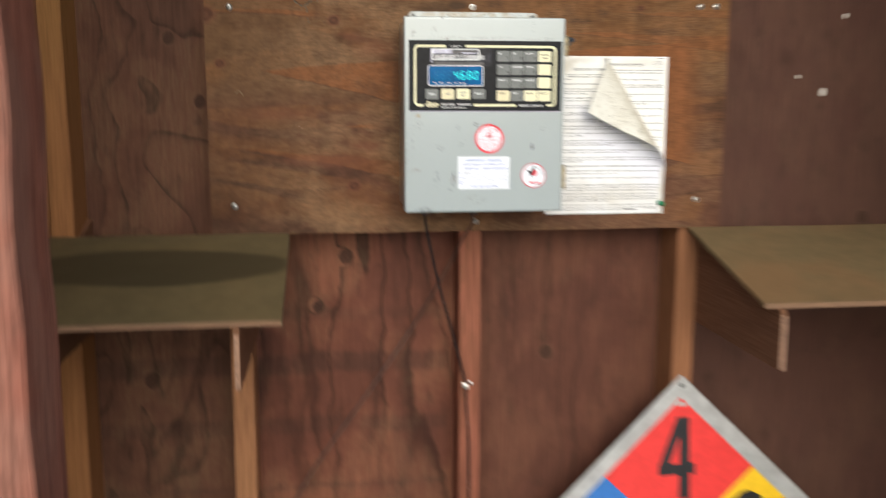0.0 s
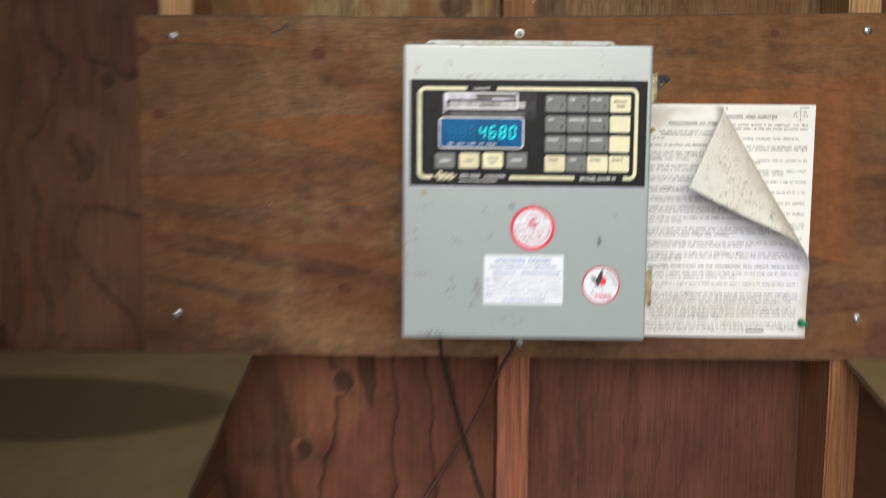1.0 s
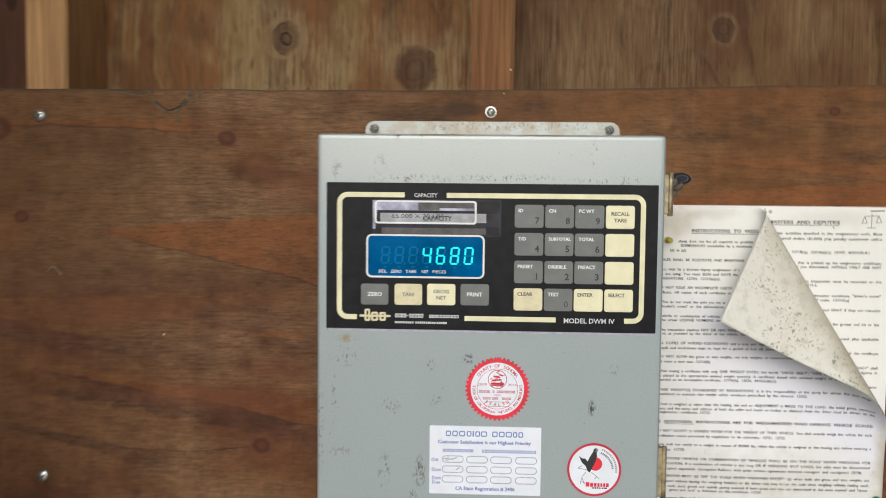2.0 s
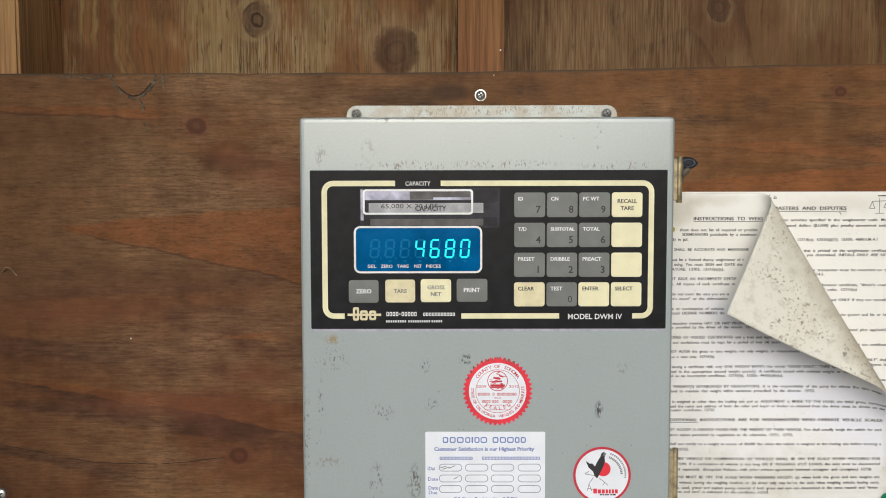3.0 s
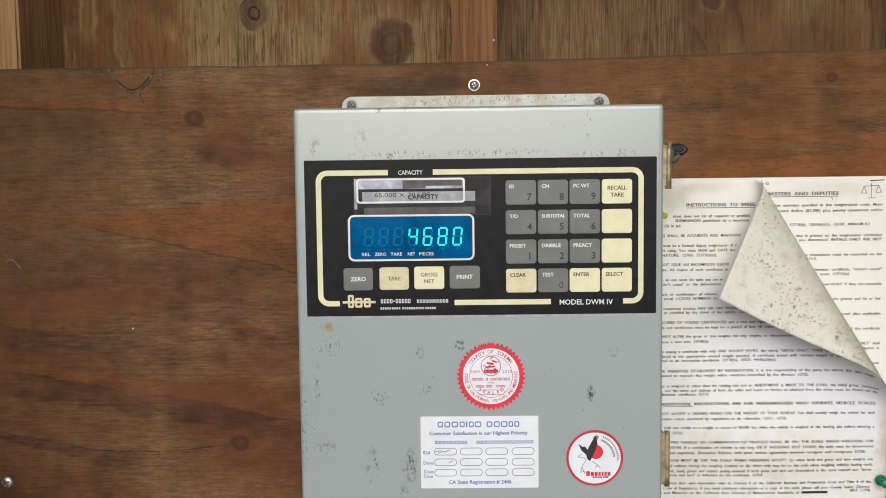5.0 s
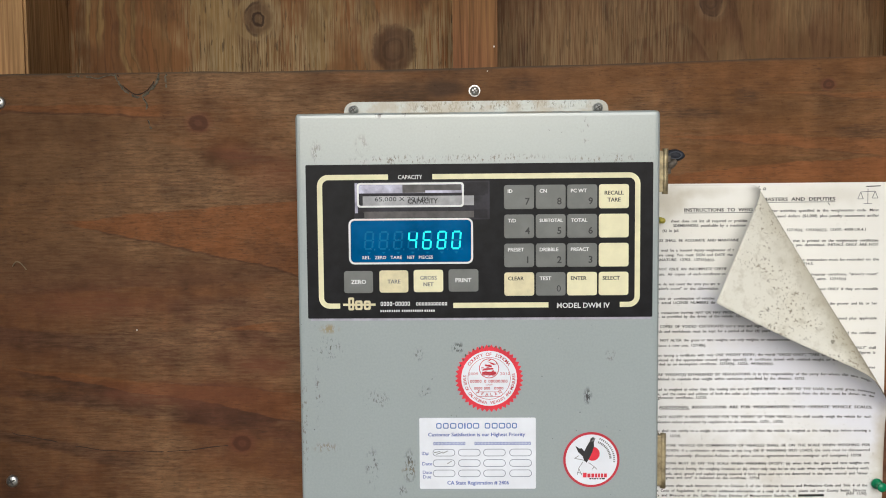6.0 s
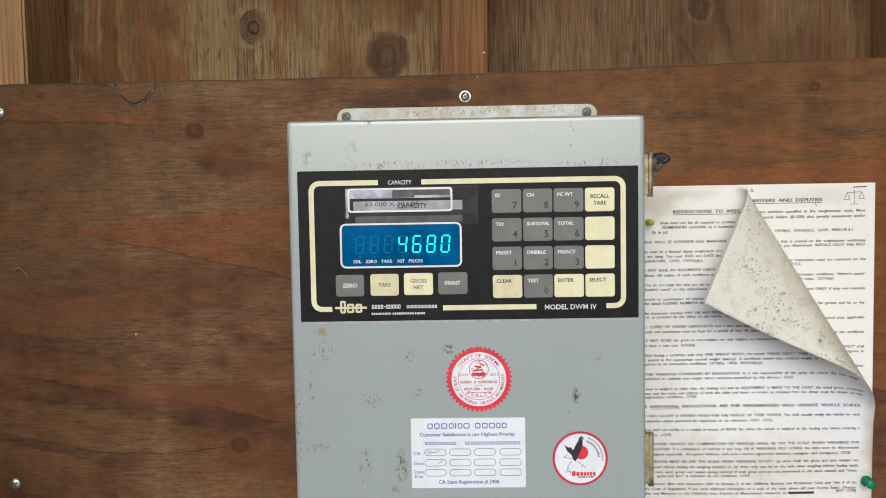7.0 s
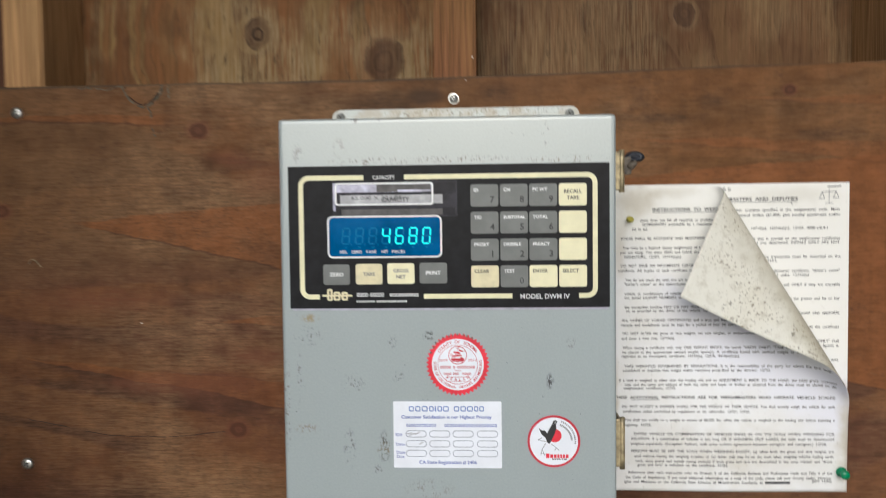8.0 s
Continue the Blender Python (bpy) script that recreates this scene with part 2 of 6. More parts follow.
    strong = smooth(nt, noise_at(nt, stretched(nt, p, (6.0, 6.0, 1.5)), 1.0, 2.0), 0.36, 0.62, 0.30, 0.95)
    colour = mix(nt, times(nt, line, strong, smooth(nt, high, 0.0, 1.0, 1.0, 0.75), smooth(nt, west, 0.0, 1.0, 1.0, 0.15), smooth(nt, east, 0.0, 1.0, 1.0, 0.4), smooth(nt, xyz.outputs[0], 0.250, 0.262, 1.0, 0.45), 0.9), colour, (0.026, 0.011, 0.007))
    colour = mix(nt, smooth(nt, spots, 0.54, 0.72, 0.0, 0.62), colour, (0.052, 0.026, 0.017))
    worn = times(nt, smooth(nt, blot, 0.45, 0.56), smooth(nt, high, 0.0, 1.0, 0.15, 1.0), smooth(nt, xyz.outputs[0], 0.250, 0.262, 1.0, 0.40))
    colour = mix(nt, times(nt, smooth(nt, grey, 0.38, 0.60, 0.0, 0.8), worn), colour, (0.320, 0.235, 0.125))
    colour = mix(nt, times(nt, smooth(nt, checks, 0.60, 0.645), smooth(nt, worn, 0.0, 1.0, 0.15, 0.75)), colour, (0.060, 0.036, 0.020))
    shade = times(nt, smooth(nt, fibre, 0.25, 0.75, 0.80, 1.16), smooth(nt, spots, 0.30, 0.70, 1.08, 0.90))
    colour = mix(nt, 1.0, colour, grey_of(nt, shade), "MULTIPLY")
    swirl = maths(nt, "SUBTRACT", noise_at(nt, p, 42.0, 4.0, 0.65), 0.5)
    for i, v in enumerate(rounds):
        plug = 0.85 if i in (0, 3) else 0.25
        v = maths(nt, "ADD", v, maths(nt, "MULTIPLY", swirl, 0.75))
        colour = mix(nt, times(nt, smooth(nt, v, 2.0, 1.1), smooth(nt, high, 0.0, 1.0, 0.1, 0.40), smooth(nt, fibre, 0.35, 0.65, 0.4, 1.0)), colour, (0.235, 0.160, 0.088))
        rings = smooth(nt, maths(nt, "SINE", maths(nt, "MULTIPLY", v, 14.0)), -0.8, 1.0)
        body = mix(nt, times(nt, rings, 0.45), (0.125, 0.074, 0.037) if i == 0 else (0.078, 0.040, 0.020) if i < 3 else (0.050, 0.023, 0.016), (0.210, 0.138, 0.070) if i == 0 else (0.110, 0.056, 0.028) if i < 3 else (0.084, 0.037, 0.024))
        body = mix(nt, smooth(nt, spots, 0.40, 0.62, 0.0, 0.7), body, (0.046, 0.023, 0.014))
        body = mix(nt, 1.0, body, grey_of(nt, smooth(nt, fibre, 0.25, 0.75, 0.82, 1.15)), "MULTIPLY")
        colour = mix(nt, smooth(nt, v, 1.22, 0.92, 0.0, 0.85), colour, body)
        colour = mix(nt, times(nt, smooth(nt, v, 1.24, 1.12), smooth(nt, v, 0.92, 1.06), smooth(nt, spots, 0.42, 0.58, 0.0, 0.75)), colour, (0.040, 0.021, 0.013))
        colour = mix(nt, times(nt, smooth(nt, v, 0.60, 0.50), smooth(nt, v, 0.34, 0.44), plug), colour, (0.030, 0.016, 0.011))
    put(nt, bsdf.inputs["Base Color"], colour)
    put(nt, bsdf.inputs["Roughness"], smooth(nt, fibre, 0.2, 0.8, 0.74, 0.56))
    bsdf.inputs["Specular IOR Level"].default_value = 0.14
    relief = maths(nt, "SUBTRACT", maths(nt, "MULTIPLY", fibre, 0.5), maths(nt, "MULTIPLY", smooth(nt, checks, 0.60, 0.68), 0.8))
    bumped(nt, bsdf, relief, 0.5, 0.0015)
    return m


def board_ply():
    """Rotary-cut plywood face, grain level: orange-red tongues with ragged edges, weathered grey fibre with short dark pores, small red knots."""
    m, nt, bsdf = material("board_plywood")
    p = place(nt)
    xyz = node(nt, "SeparateXYZ", p)
    wave = maths(nt, "SUBTRACT", noise_at(nt, stretched(nt, p, (9.0, 9.0, 26.0)), 1.0, 3.0, 0.55), 0.5)
    rag = maths(nt, "SUBTRACT", noise_at(nt, stretched(nt, p, (70.0, 30.0, 300.0)), 1.0, 3.0, 0.6), 0.5)
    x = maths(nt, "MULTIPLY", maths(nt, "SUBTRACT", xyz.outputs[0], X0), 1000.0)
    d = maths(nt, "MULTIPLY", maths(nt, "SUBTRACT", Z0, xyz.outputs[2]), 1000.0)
    d = maths(nt, "ADD", d, maths(nt, "ADD", maths(nt, "MULTIPLY", wave, 15.0), maths(nt, "MULTIPLY", rag, 4.0)))
    lay = noise_at(nt, stretched(nt, p, (1.15, 1.0, 7.0)), 1.0, 3.0, 0.5, 0.8)
    saw = ramp(nt, maths(nt, "FRACT", maths(nt, "MULTIPLY", maths(nt, "ADD", lay, maths(nt, "MULTIPLY", rag, 0.02)), 5.0)), ((0.0, 0.0), (0.30, 0.05), (0.62, 0.80), (0.94, 1.0), (1.0, 0.0)))
    macro = noise_at(nt, stretched(nt, p, (4.0, 2.0, 7.0)), 1.0, 5.0, 0.62)
    blotch = noise_at(nt, stretched(nt, p, (15.0, 9.0, 17.0)), 1.0, 6.0, 0.66)
    pores = noise_at(nt, stretched(nt, p, (190.0, 300.0, 1000.0)), 1.0, 2.5, 0.55)
    fibre = noise_at(nt, stretched(nt, p, (42.0, 60.0, 430.0)), 1.0, 4.0, 0.7)
    lathe_marks = noise_at(nt, stretched(nt, p, (34.0, 9.0, 4.0)), 1.0, 3.0, 0.6)
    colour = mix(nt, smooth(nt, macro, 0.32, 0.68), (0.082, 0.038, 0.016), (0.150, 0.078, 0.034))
    # redder lower board, its tones also darkened to paint the light's falloff
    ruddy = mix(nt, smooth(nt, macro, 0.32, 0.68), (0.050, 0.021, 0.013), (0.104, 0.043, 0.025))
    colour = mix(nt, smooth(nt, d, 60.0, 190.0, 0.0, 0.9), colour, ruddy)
    # extra dark at lower left, where fading light is put into the colour
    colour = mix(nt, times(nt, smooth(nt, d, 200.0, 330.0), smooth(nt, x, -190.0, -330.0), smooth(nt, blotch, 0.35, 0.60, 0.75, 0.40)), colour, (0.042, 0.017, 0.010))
    tawny = mix(nt, smooth(nt, macro, 0.32, 0.68), (0.100, 0.046, 0.016), (0.195, 0.090, 0.032))
    colour = mix(nt, times(nt, smooth(nt, x, 60.0, 150.0), smooth(nt, d, 90.0, 30.0)), colour, tawny)
    colour = mix(nt, times(nt, saw, smooth(nt, blotch, 0.35, 0.60, 0.65, 0.30)), colour, (0.180, 0.078, 0.028))
    for sd, slope, force in ((213, -0.10, 0.8), (264, -0.08, 0.75), (291, -0.09, 0.85), (163, -0.04, 0.5), (60, 0.05, 0.4), (110, 0.03, 0.35)):
        off = maths(nt, "ABSOLUTE", maths(nt, "SUBTRACT", maths(nt, "SUBTRACT", d, float(sd)), maths(nt, "MULTIPLY", maths(nt, "SUBTRACT", x, 400.0), slope)))
        colour = mix(nt, times(nt, smooth(nt, off, 3.2, 0.6), smooth(nt, x, 300.0, 400.0), force), colour, (0.060, 0.026, 0.014))
    veil = times(nt, smooth(nt, noise_at(nt, stretched(nt, p, (5.5, 4.0, 11.0)), 1.0, 5.0, 0.62), 0.40, 0.58), smooth(nt, x, -400.0, -220.0, 0.25, 1.0), smooth(nt, x, 200.0, 60.0, 0.35, 1.0))
    colour = mix(nt, times(nt, veil, smooth(nt, fibre, 0.30, 0.62, 0.25, 0.9)), colour, (0.222, 0.130, 0.066))
    # tongues of the veneer: where each begins, its upper and lower edge's slope, how far it stays strong
    for sx, sd, up, down, end, force in ((-362, 79, -0.07, 0.21, 400, 0.9), (-520, -21, 0.005, 0.048, -262, 0.75), (-226, 172, -0.10, 0.10, -172, 0.8), (-420, 203, 0.10, 0.19, 60, 0.55), (140, 10, 0.02, 0.10, 480, 0.6), (230, -24, -0.02, 0.04, 480, 0.5)):
        run = maths(nt, "SUBTRACT", x, float(sx))
        top = maths(nt, "SUBTRACT", d, maths(nt, "ADD", maths(nt, "MULTIPLY", run, up), float(sd)))
        bottom = maths(nt, "SUBTRACT", maths(nt, "ADD", maths(nt, "MULTIPLY", run, down), float(sd)), d)
        inside = times(nt, smooth(nt, top, -0.4, 1.4), smooth(nt, bottom, -0.4, 1.2), smooth(nt, run, 0.0, 25.0), smooth(nt, x, end + 25.0, end - 25.0))
        edge = times(nt, smooth(nt, bottom, -1.6, 0.0), smooth(nt, bottom, 1.4, 0.2), smooth(nt, top, -2.0, 0.0), smooth(nt, run, 10.0, 60.0), smooth(nt, x, end + 25.0, end - 25.0))
        colour = mix(nt, times(nt, inside, smooth(nt, blotch, 0.35, 0.70, force, force * 0.75)), colour, (0.200, 0.076, 0.026))
        colour = mix(nt, times(nt, edge, 0.5 if force > 0.6 else 0.2), colour, (0.055, 0.026, 0.016))
    colour = mix(nt, smooth(nt, blotch, 0.54, 0.72, 0.0, 0.40), colour, (0.056, 0.031, 0.019))
    ticks = noise_at(nt, stretched(nt, p, (95.0, 150.0, 700.0)), 1.0, 3.5, 0.62)
    colour = mix(nt, times(nt, smooth(nt, ticks, 0.53, 0.66), smooth(nt, blotch, 0.40, 0.62, 0.12, 0.50)), colour, (0.050, 0.028, 0.018))
    colour = mix(nt, times(nt, smooth(nt, ticks, 0.42, 0.34), smooth(nt, veil, 0.0, 1.0, 0.10, 0.40)), colour, (0.245, 0.152, 0.078))
    colour = mix(nt, times(nt, smooth(nt, pores, 0.54, 0.68), smooth(nt, veil, 0.0, 1.0, 0.12, 0.36)), colour, (0.046, 0.027, 0.019))
    shade = times(nt, smooth(nt, fibre, 0.25, 0.75, 0.88, 1.10), smooth(nt, lathe_marks, 0.30, 0.70, 0.89, 1.09), smooth(nt, noise_at(nt, stretched(nt, p, (48.0, 20.0, 70.0)), 1.0, 4.0, 0.65), 0.30, 0.70, 0.84, 1.15))
    colour = mix(nt, 1.0, colour, grey_of(nt, shade), "MULTIPLY")
    for kx, kd, r in ((-234, -4, 6.0), (-203, 273, 6.0), (297, -31, 3.5), (-444, -11, 10), (-422, 68, 5), (330, 60, 4)):
        v = around(nt, p, kx, kd, r * 1.25, r, 0.7, 120.0)
        colour = mix(nt, smooth(nt, v, 2.1, 0.9, 0.0, 0.55), colour, (0.130, 0.047, 0.026))
        colour = mix(nt, times(nt, smooth(nt, v, 1.25, 0.95), smooth(nt, v, 0.30, 0.75, 0.7, 1.0), 0.6), colour, (0.050, 0.019, 0.012))
        colour = mix(nt, times(nt, smooth(nt, v, 0.52, 0.40), smooth(nt, v, 0.18, 0.28), 0.2), colour, (0.150, 0.060, 0.034))
    for kx, kd, wide, tall in ((-165, 42, 40, 18), (-205, 22, 22, 8), (-260, 230, 70, 10), (-330, 150, 60, 12), (-180, 205, 30, 8)):
        v = around(nt, p, kx, kd, wide, tall, 1.2, 45.0)
        colour = mix(nt, times(nt, smooth(nt, v, 1.6, 0.2, 0.0, 0.60), smooth(nt, fibre, 0.30, 0.65, 1.0, 0.45)), colour, (0.165, 0.060, 0.032))
    # dark blots; the last two paint the indicator's shade beside its left edge
    for kx, kd, wide, tall in ((-62, -24, 30, 12), (40, -34, 16, 8), (232, -22, 12, 7), (330, 8, 26, 6), (180, -8, 40, 4), (-128, 116, 8, 90), (-118, 210, 6, 60)):
        v = around(nt, p, kx, kd, wide, tall, 1.1, 60.0)
        colour = mix(nt, times(nt, smooth(nt, v, 1.5, 0.3, 0.0, 0.55), smooth(nt, ticks, 0.35, 0.60, 0.35, 1.0)), colour, (0.046, 0.028, 0.018))
    v = around(nt, p, -24, -31, 15, 7, 0.9, 70.0)
    colour = mix(nt, smooth(nt, v, 1.5, 0.5, 0.0, 0.7), colour, (0.045, 0.026, 0.017))
    # grime and a painted shadow line along the board's top edge
    top = maths(nt, "SUBTRACT", xyz.outputs[2], smooth(nt, x, -55.0, 395.0, 0.0008, 0.0083))
    rim = smooth(nt, maths(nt, "ADD", top, maths(nt, "MULTIPLY", wave, 0.006)), 1.6955, 1.6985, 0.0, 0.8)
    colour = mix(nt, rim, colour, (0.060, 0.048, 0.034))
    put(nt, bsdf.inputs["Base Color"], colour)
    put(nt, bsdf.inputs["Roughness"], smooth(nt, fibre, 0.2, 0.8, 0.70, 0.5))
    bsdf.inputs["Specular IOR Level"].default_value = 0.14
    bumped(nt, bsdf, maths(nt, "SUBTRACT", maths(nt, "MULTIPLY", fibre, 0.5), maths(nt, "MULTIPLY", smooth(nt, pores, 0.58, 0.66), 0.6)), 0.45, 0.0012)
    return m


M_SHEATH = sheath_ply()
M_BOARD = board_ply()
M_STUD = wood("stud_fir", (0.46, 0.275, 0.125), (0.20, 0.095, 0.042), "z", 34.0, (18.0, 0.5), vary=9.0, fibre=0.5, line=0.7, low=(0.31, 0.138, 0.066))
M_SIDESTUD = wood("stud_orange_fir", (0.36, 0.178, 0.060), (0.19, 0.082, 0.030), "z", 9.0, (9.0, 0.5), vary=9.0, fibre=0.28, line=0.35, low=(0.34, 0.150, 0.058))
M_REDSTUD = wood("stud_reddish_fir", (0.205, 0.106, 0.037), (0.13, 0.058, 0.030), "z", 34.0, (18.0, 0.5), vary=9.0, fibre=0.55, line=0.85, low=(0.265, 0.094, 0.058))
M_POST = wood("post_red_stained", (0.300, 0.112, 0.074), (0.14, 0.048, 0.034), "z", 20.0, (14.0, 0.5), vary=5.0, worn=(0.29, 0.15, 0.11), fibre=0.6)
M_BRACKET = wood("bracket_plywood", (0.190, 0.092, 0.050), (0.115, 0.052, 0.030), "y", 5.0, (5.0, 1.0), vary=3.0, fibre=0.2, line=0.35)
M_SHELFEDGE = plain("hardboard_edge", (0.19, 0.105, 0.058), 0.8, grain=0.15, scale=22.0)
M_EDGE = plain("plywood_edge", (0.29, 0.165, 0.105), 0.75, grain=0.25, scale=220.0)
M_ROOF = wood("roof_boards", (0.20, 0.11, 0.06), (0.09, 0.04, 0.025), "y", 10.0, (6.0, 0.7))
M_FLOOR = wood("floor_planks", (0.13, 0.09, 0.06), (0.06, 0.04, 0.03), "x", 10.0, (6.0, 0.7), vary=4.0)
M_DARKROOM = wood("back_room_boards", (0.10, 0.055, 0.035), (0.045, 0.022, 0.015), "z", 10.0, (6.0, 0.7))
M_GROUND = plain("worn_concrete_ground", (0.42, 0.40, 0.37), 0.9, grain=0.30, scale=40.0, bump=0.6)


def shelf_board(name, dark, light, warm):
    """Hardboard with one long dark oval patch above the doubled studs' bay."""
    m, nt, bsdf = material(name)
    p = place(nt)
    n = noise_at(nt, p, 26.0, 5.0, 0.65)
    colour = mix(nt, smooth(nt, n, 0.3, 0.7), dark, light)
    colour = mix(nt, smooth(nt, noise_at(nt, p, 5.0, 3.0), 0.45, 0.7, 0.0, 0.5), colour, warm)
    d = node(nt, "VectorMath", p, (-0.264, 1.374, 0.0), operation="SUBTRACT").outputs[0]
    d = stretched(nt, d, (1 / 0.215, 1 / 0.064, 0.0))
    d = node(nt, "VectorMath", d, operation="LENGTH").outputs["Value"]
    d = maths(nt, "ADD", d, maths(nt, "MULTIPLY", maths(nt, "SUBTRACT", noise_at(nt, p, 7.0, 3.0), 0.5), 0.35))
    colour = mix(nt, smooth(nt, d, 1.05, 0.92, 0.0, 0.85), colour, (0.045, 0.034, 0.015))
    put(nt, bsdf.inputs["Base Color"], colour)
    bsdf.inputs["Roughness"].default_value = 0.6
    bumped(nt, bsdf, n, 0.15, 0.001)
    return m


def grey_paint():
    """Grey enamel with specks, scuffs and grime at a few places."""
    m, nt, bsdf = material("grey_enamel")
    p = place(nt)
    xyz = node(nt, "SeparateXYZ", p)
    fine = noise_at(nt, p, 190.0, 4.0, 0.6)
    mid = noise_at(nt, p, 34.0, 4.0, 0.6)
    colour = mix(nt, smooth(nt, noise_at(nt, p, 5.0, 1.0), 0.1, 0.9), (0.348, 0.394, 0.402), (0.338, 0.381, 0.387))
    smear = noise_at(nt, stretched(nt, p, (46.0, 46.0, 18.0)), 1.0, 2.0, 0.5)
    colour = mix(nt, smooth(nt, smear, 0.30, 0.85, 0.0, 0.18), colour, (0.385, 0.432, 0.445))
    colour = mix(nt, smooth(nt, noise_at(nt, p, 17.0, 2.0, 0.5), 0.35, 0.90, 0.0, 0.20), colour, (0.312, 0.346, 0.348))
    colour = mix(nt, smooth(nt, noise_at(nt, stretched(nt, p, (260.0, 260.0, 60.0)), 1.0, 3.0, 0.6), 0.64, 0.80, 0.0, 0.10), colour, (0.250, 0.265, 0.255))
    specks = maths(nt, "MULTIPLY", smooth(nt, noise_at(nt, p, 420.0, 2.0), 0.73, 0.79), smooth(nt, mid, 0.46, 0.6))
    colour = mix(nt, specks, colour, (0.05, 0.045, 0.04))
    broken = smooth(nt, noise_at(nt, stretched(nt, p, (170.0, 170.0, 110.0)), 1.0, 3.0, 0.6), 0.43, 0.52)
    chips = noise_at(nt, stretched(nt, p, (700.0, 700.0, 330.0)), 1.0, 3.5, 0.62)
    for x, d, rx, rz, tone, force in ((-105, 152, 7, 3.5, (0.30, 0.25, 0.14), 3.0), (-107, 166, 12, 8, (0.09, 0.085, 0.07), 0.15), (-114, 200, 2, 24, (0.14, 0.13, 0.12), 0.5), (-109, 238, 9, 4, (0.24, 0.21, 0.16), 1.1),
                                      (-76, 253, 4.5, 14, (0.06, 0.055, 0.05), 1.3), (-49, 252, 4.5, 12, (0.055, 0.05, 0.04), 1.4), (-49, 253, 7, 5, (0.22, 0.19, 0.13), 0.9), (-72, 203, 9, 8, (0.17, 0.175, 0.17), 0.3),
                                      (-42, 170, 3, 5, (0.05, 0.05, 0.045), 1.0), (-38, 197, 4, 5, (0.04, 0.04, 0.04), 1.6), (-14, 166, 5, 4, (0.04, 0.045, 0.04), 0.9), (78, 201, 3, 6, (0.03, 0.03, 0.03), 2.0), (38, 208, 3, 3, (0.07, 0.06, 0.06), 0.8),
                                      (-54, 270, 3, 5, (0.07, 0.06, 0.05), 1.0), (-95, 300, 15, 4, (0.06, 0.055, 0.05), 1.2), (-15, 285, 18, 8, (0.24, 0.24, 0.22), 1.0), (94, 172, 4, 4, (0.2, 0.2, 0.19), 0.7),
                                      (-55, 33, 32, 3.5, (0.12, 0.105, 0.08), 0.55), (10, 32, 40, 3, (0.13, 0.115, 0.09), 0.35), (90, 33, 30, 3, (0.15, 0.135, 0.10), 0.35), (-112, 28, 3, 7, (0.16, 0.17, 0.165), 0.9), (-82, 24, 4, 4, (0.19, 0.20, 0.195), 0.8),
                                      (-68, 1, 3, 3, (0.05, 0.045, 0.04), 1.0), (-50, 0, 3, 3, (0.05, 0.045, 0.04), 1.0), (76, 14, 3, 9, (0.12, 0.12, 0.11), 0.9), (-30, -14, 26, 6, (0.05, 0.045, 0.035), 1.2), (20, -17, 90, 5, (0.09, 0.082, 0.065), 0.8), (4, -16, 6, 5, (0.03, 0.028, 0.02), 2.0), (-112, 26, 4, 7, (0.20, 0.215, 0.205), 1.6), (-80, 22, 5, 7, (0.25, 0.27, 0.26), 1.6), (-124, 220, 3, 40, (0.20, 0.19, 0.17), 0.2)):
        v = around(nt, p, x, d, rx, rz)
        near = times(nt, smooth(nt, v, 1.35, 0.25), broken, smooth(nt, chips, 0.56 - 0.07 * force, 0.63 - 0.07 * force))
        colour = mix(nt, maths(nt, "MULTIPLY", near, 0.95), colour, tone)
    colour = mix(nt, 1.0, colour, grey_of(nt, smooth(nt, noise_at(nt, p, 650.0, 3.0, 0.6), 0.25, 0.75, 0.965, 1.035)), "MULTIPLY")
    grimy = times(nt, smooth(nt, xyz.outputs[2], Z0 - 0.0022, Z0 - 0.0004), smooth(nt, mid, 0.40, 0.60, 0.0, 0.7))
    colour = mix(nt, grimy, colour, (0.24, 0.20, 0.13))
    put(nt, bsdf.inputs["Base Color"], colour)
    bsdf.inputs["Roughness"].default_value = 0.28
    bsdf.inputs["Coat Weight"].default_value, bsdf.inputs["Coat Roughness"].default_value = 1.0, 0.14
    bumped(nt, bsdf, fine, 0.015, 0.0004)
    return m


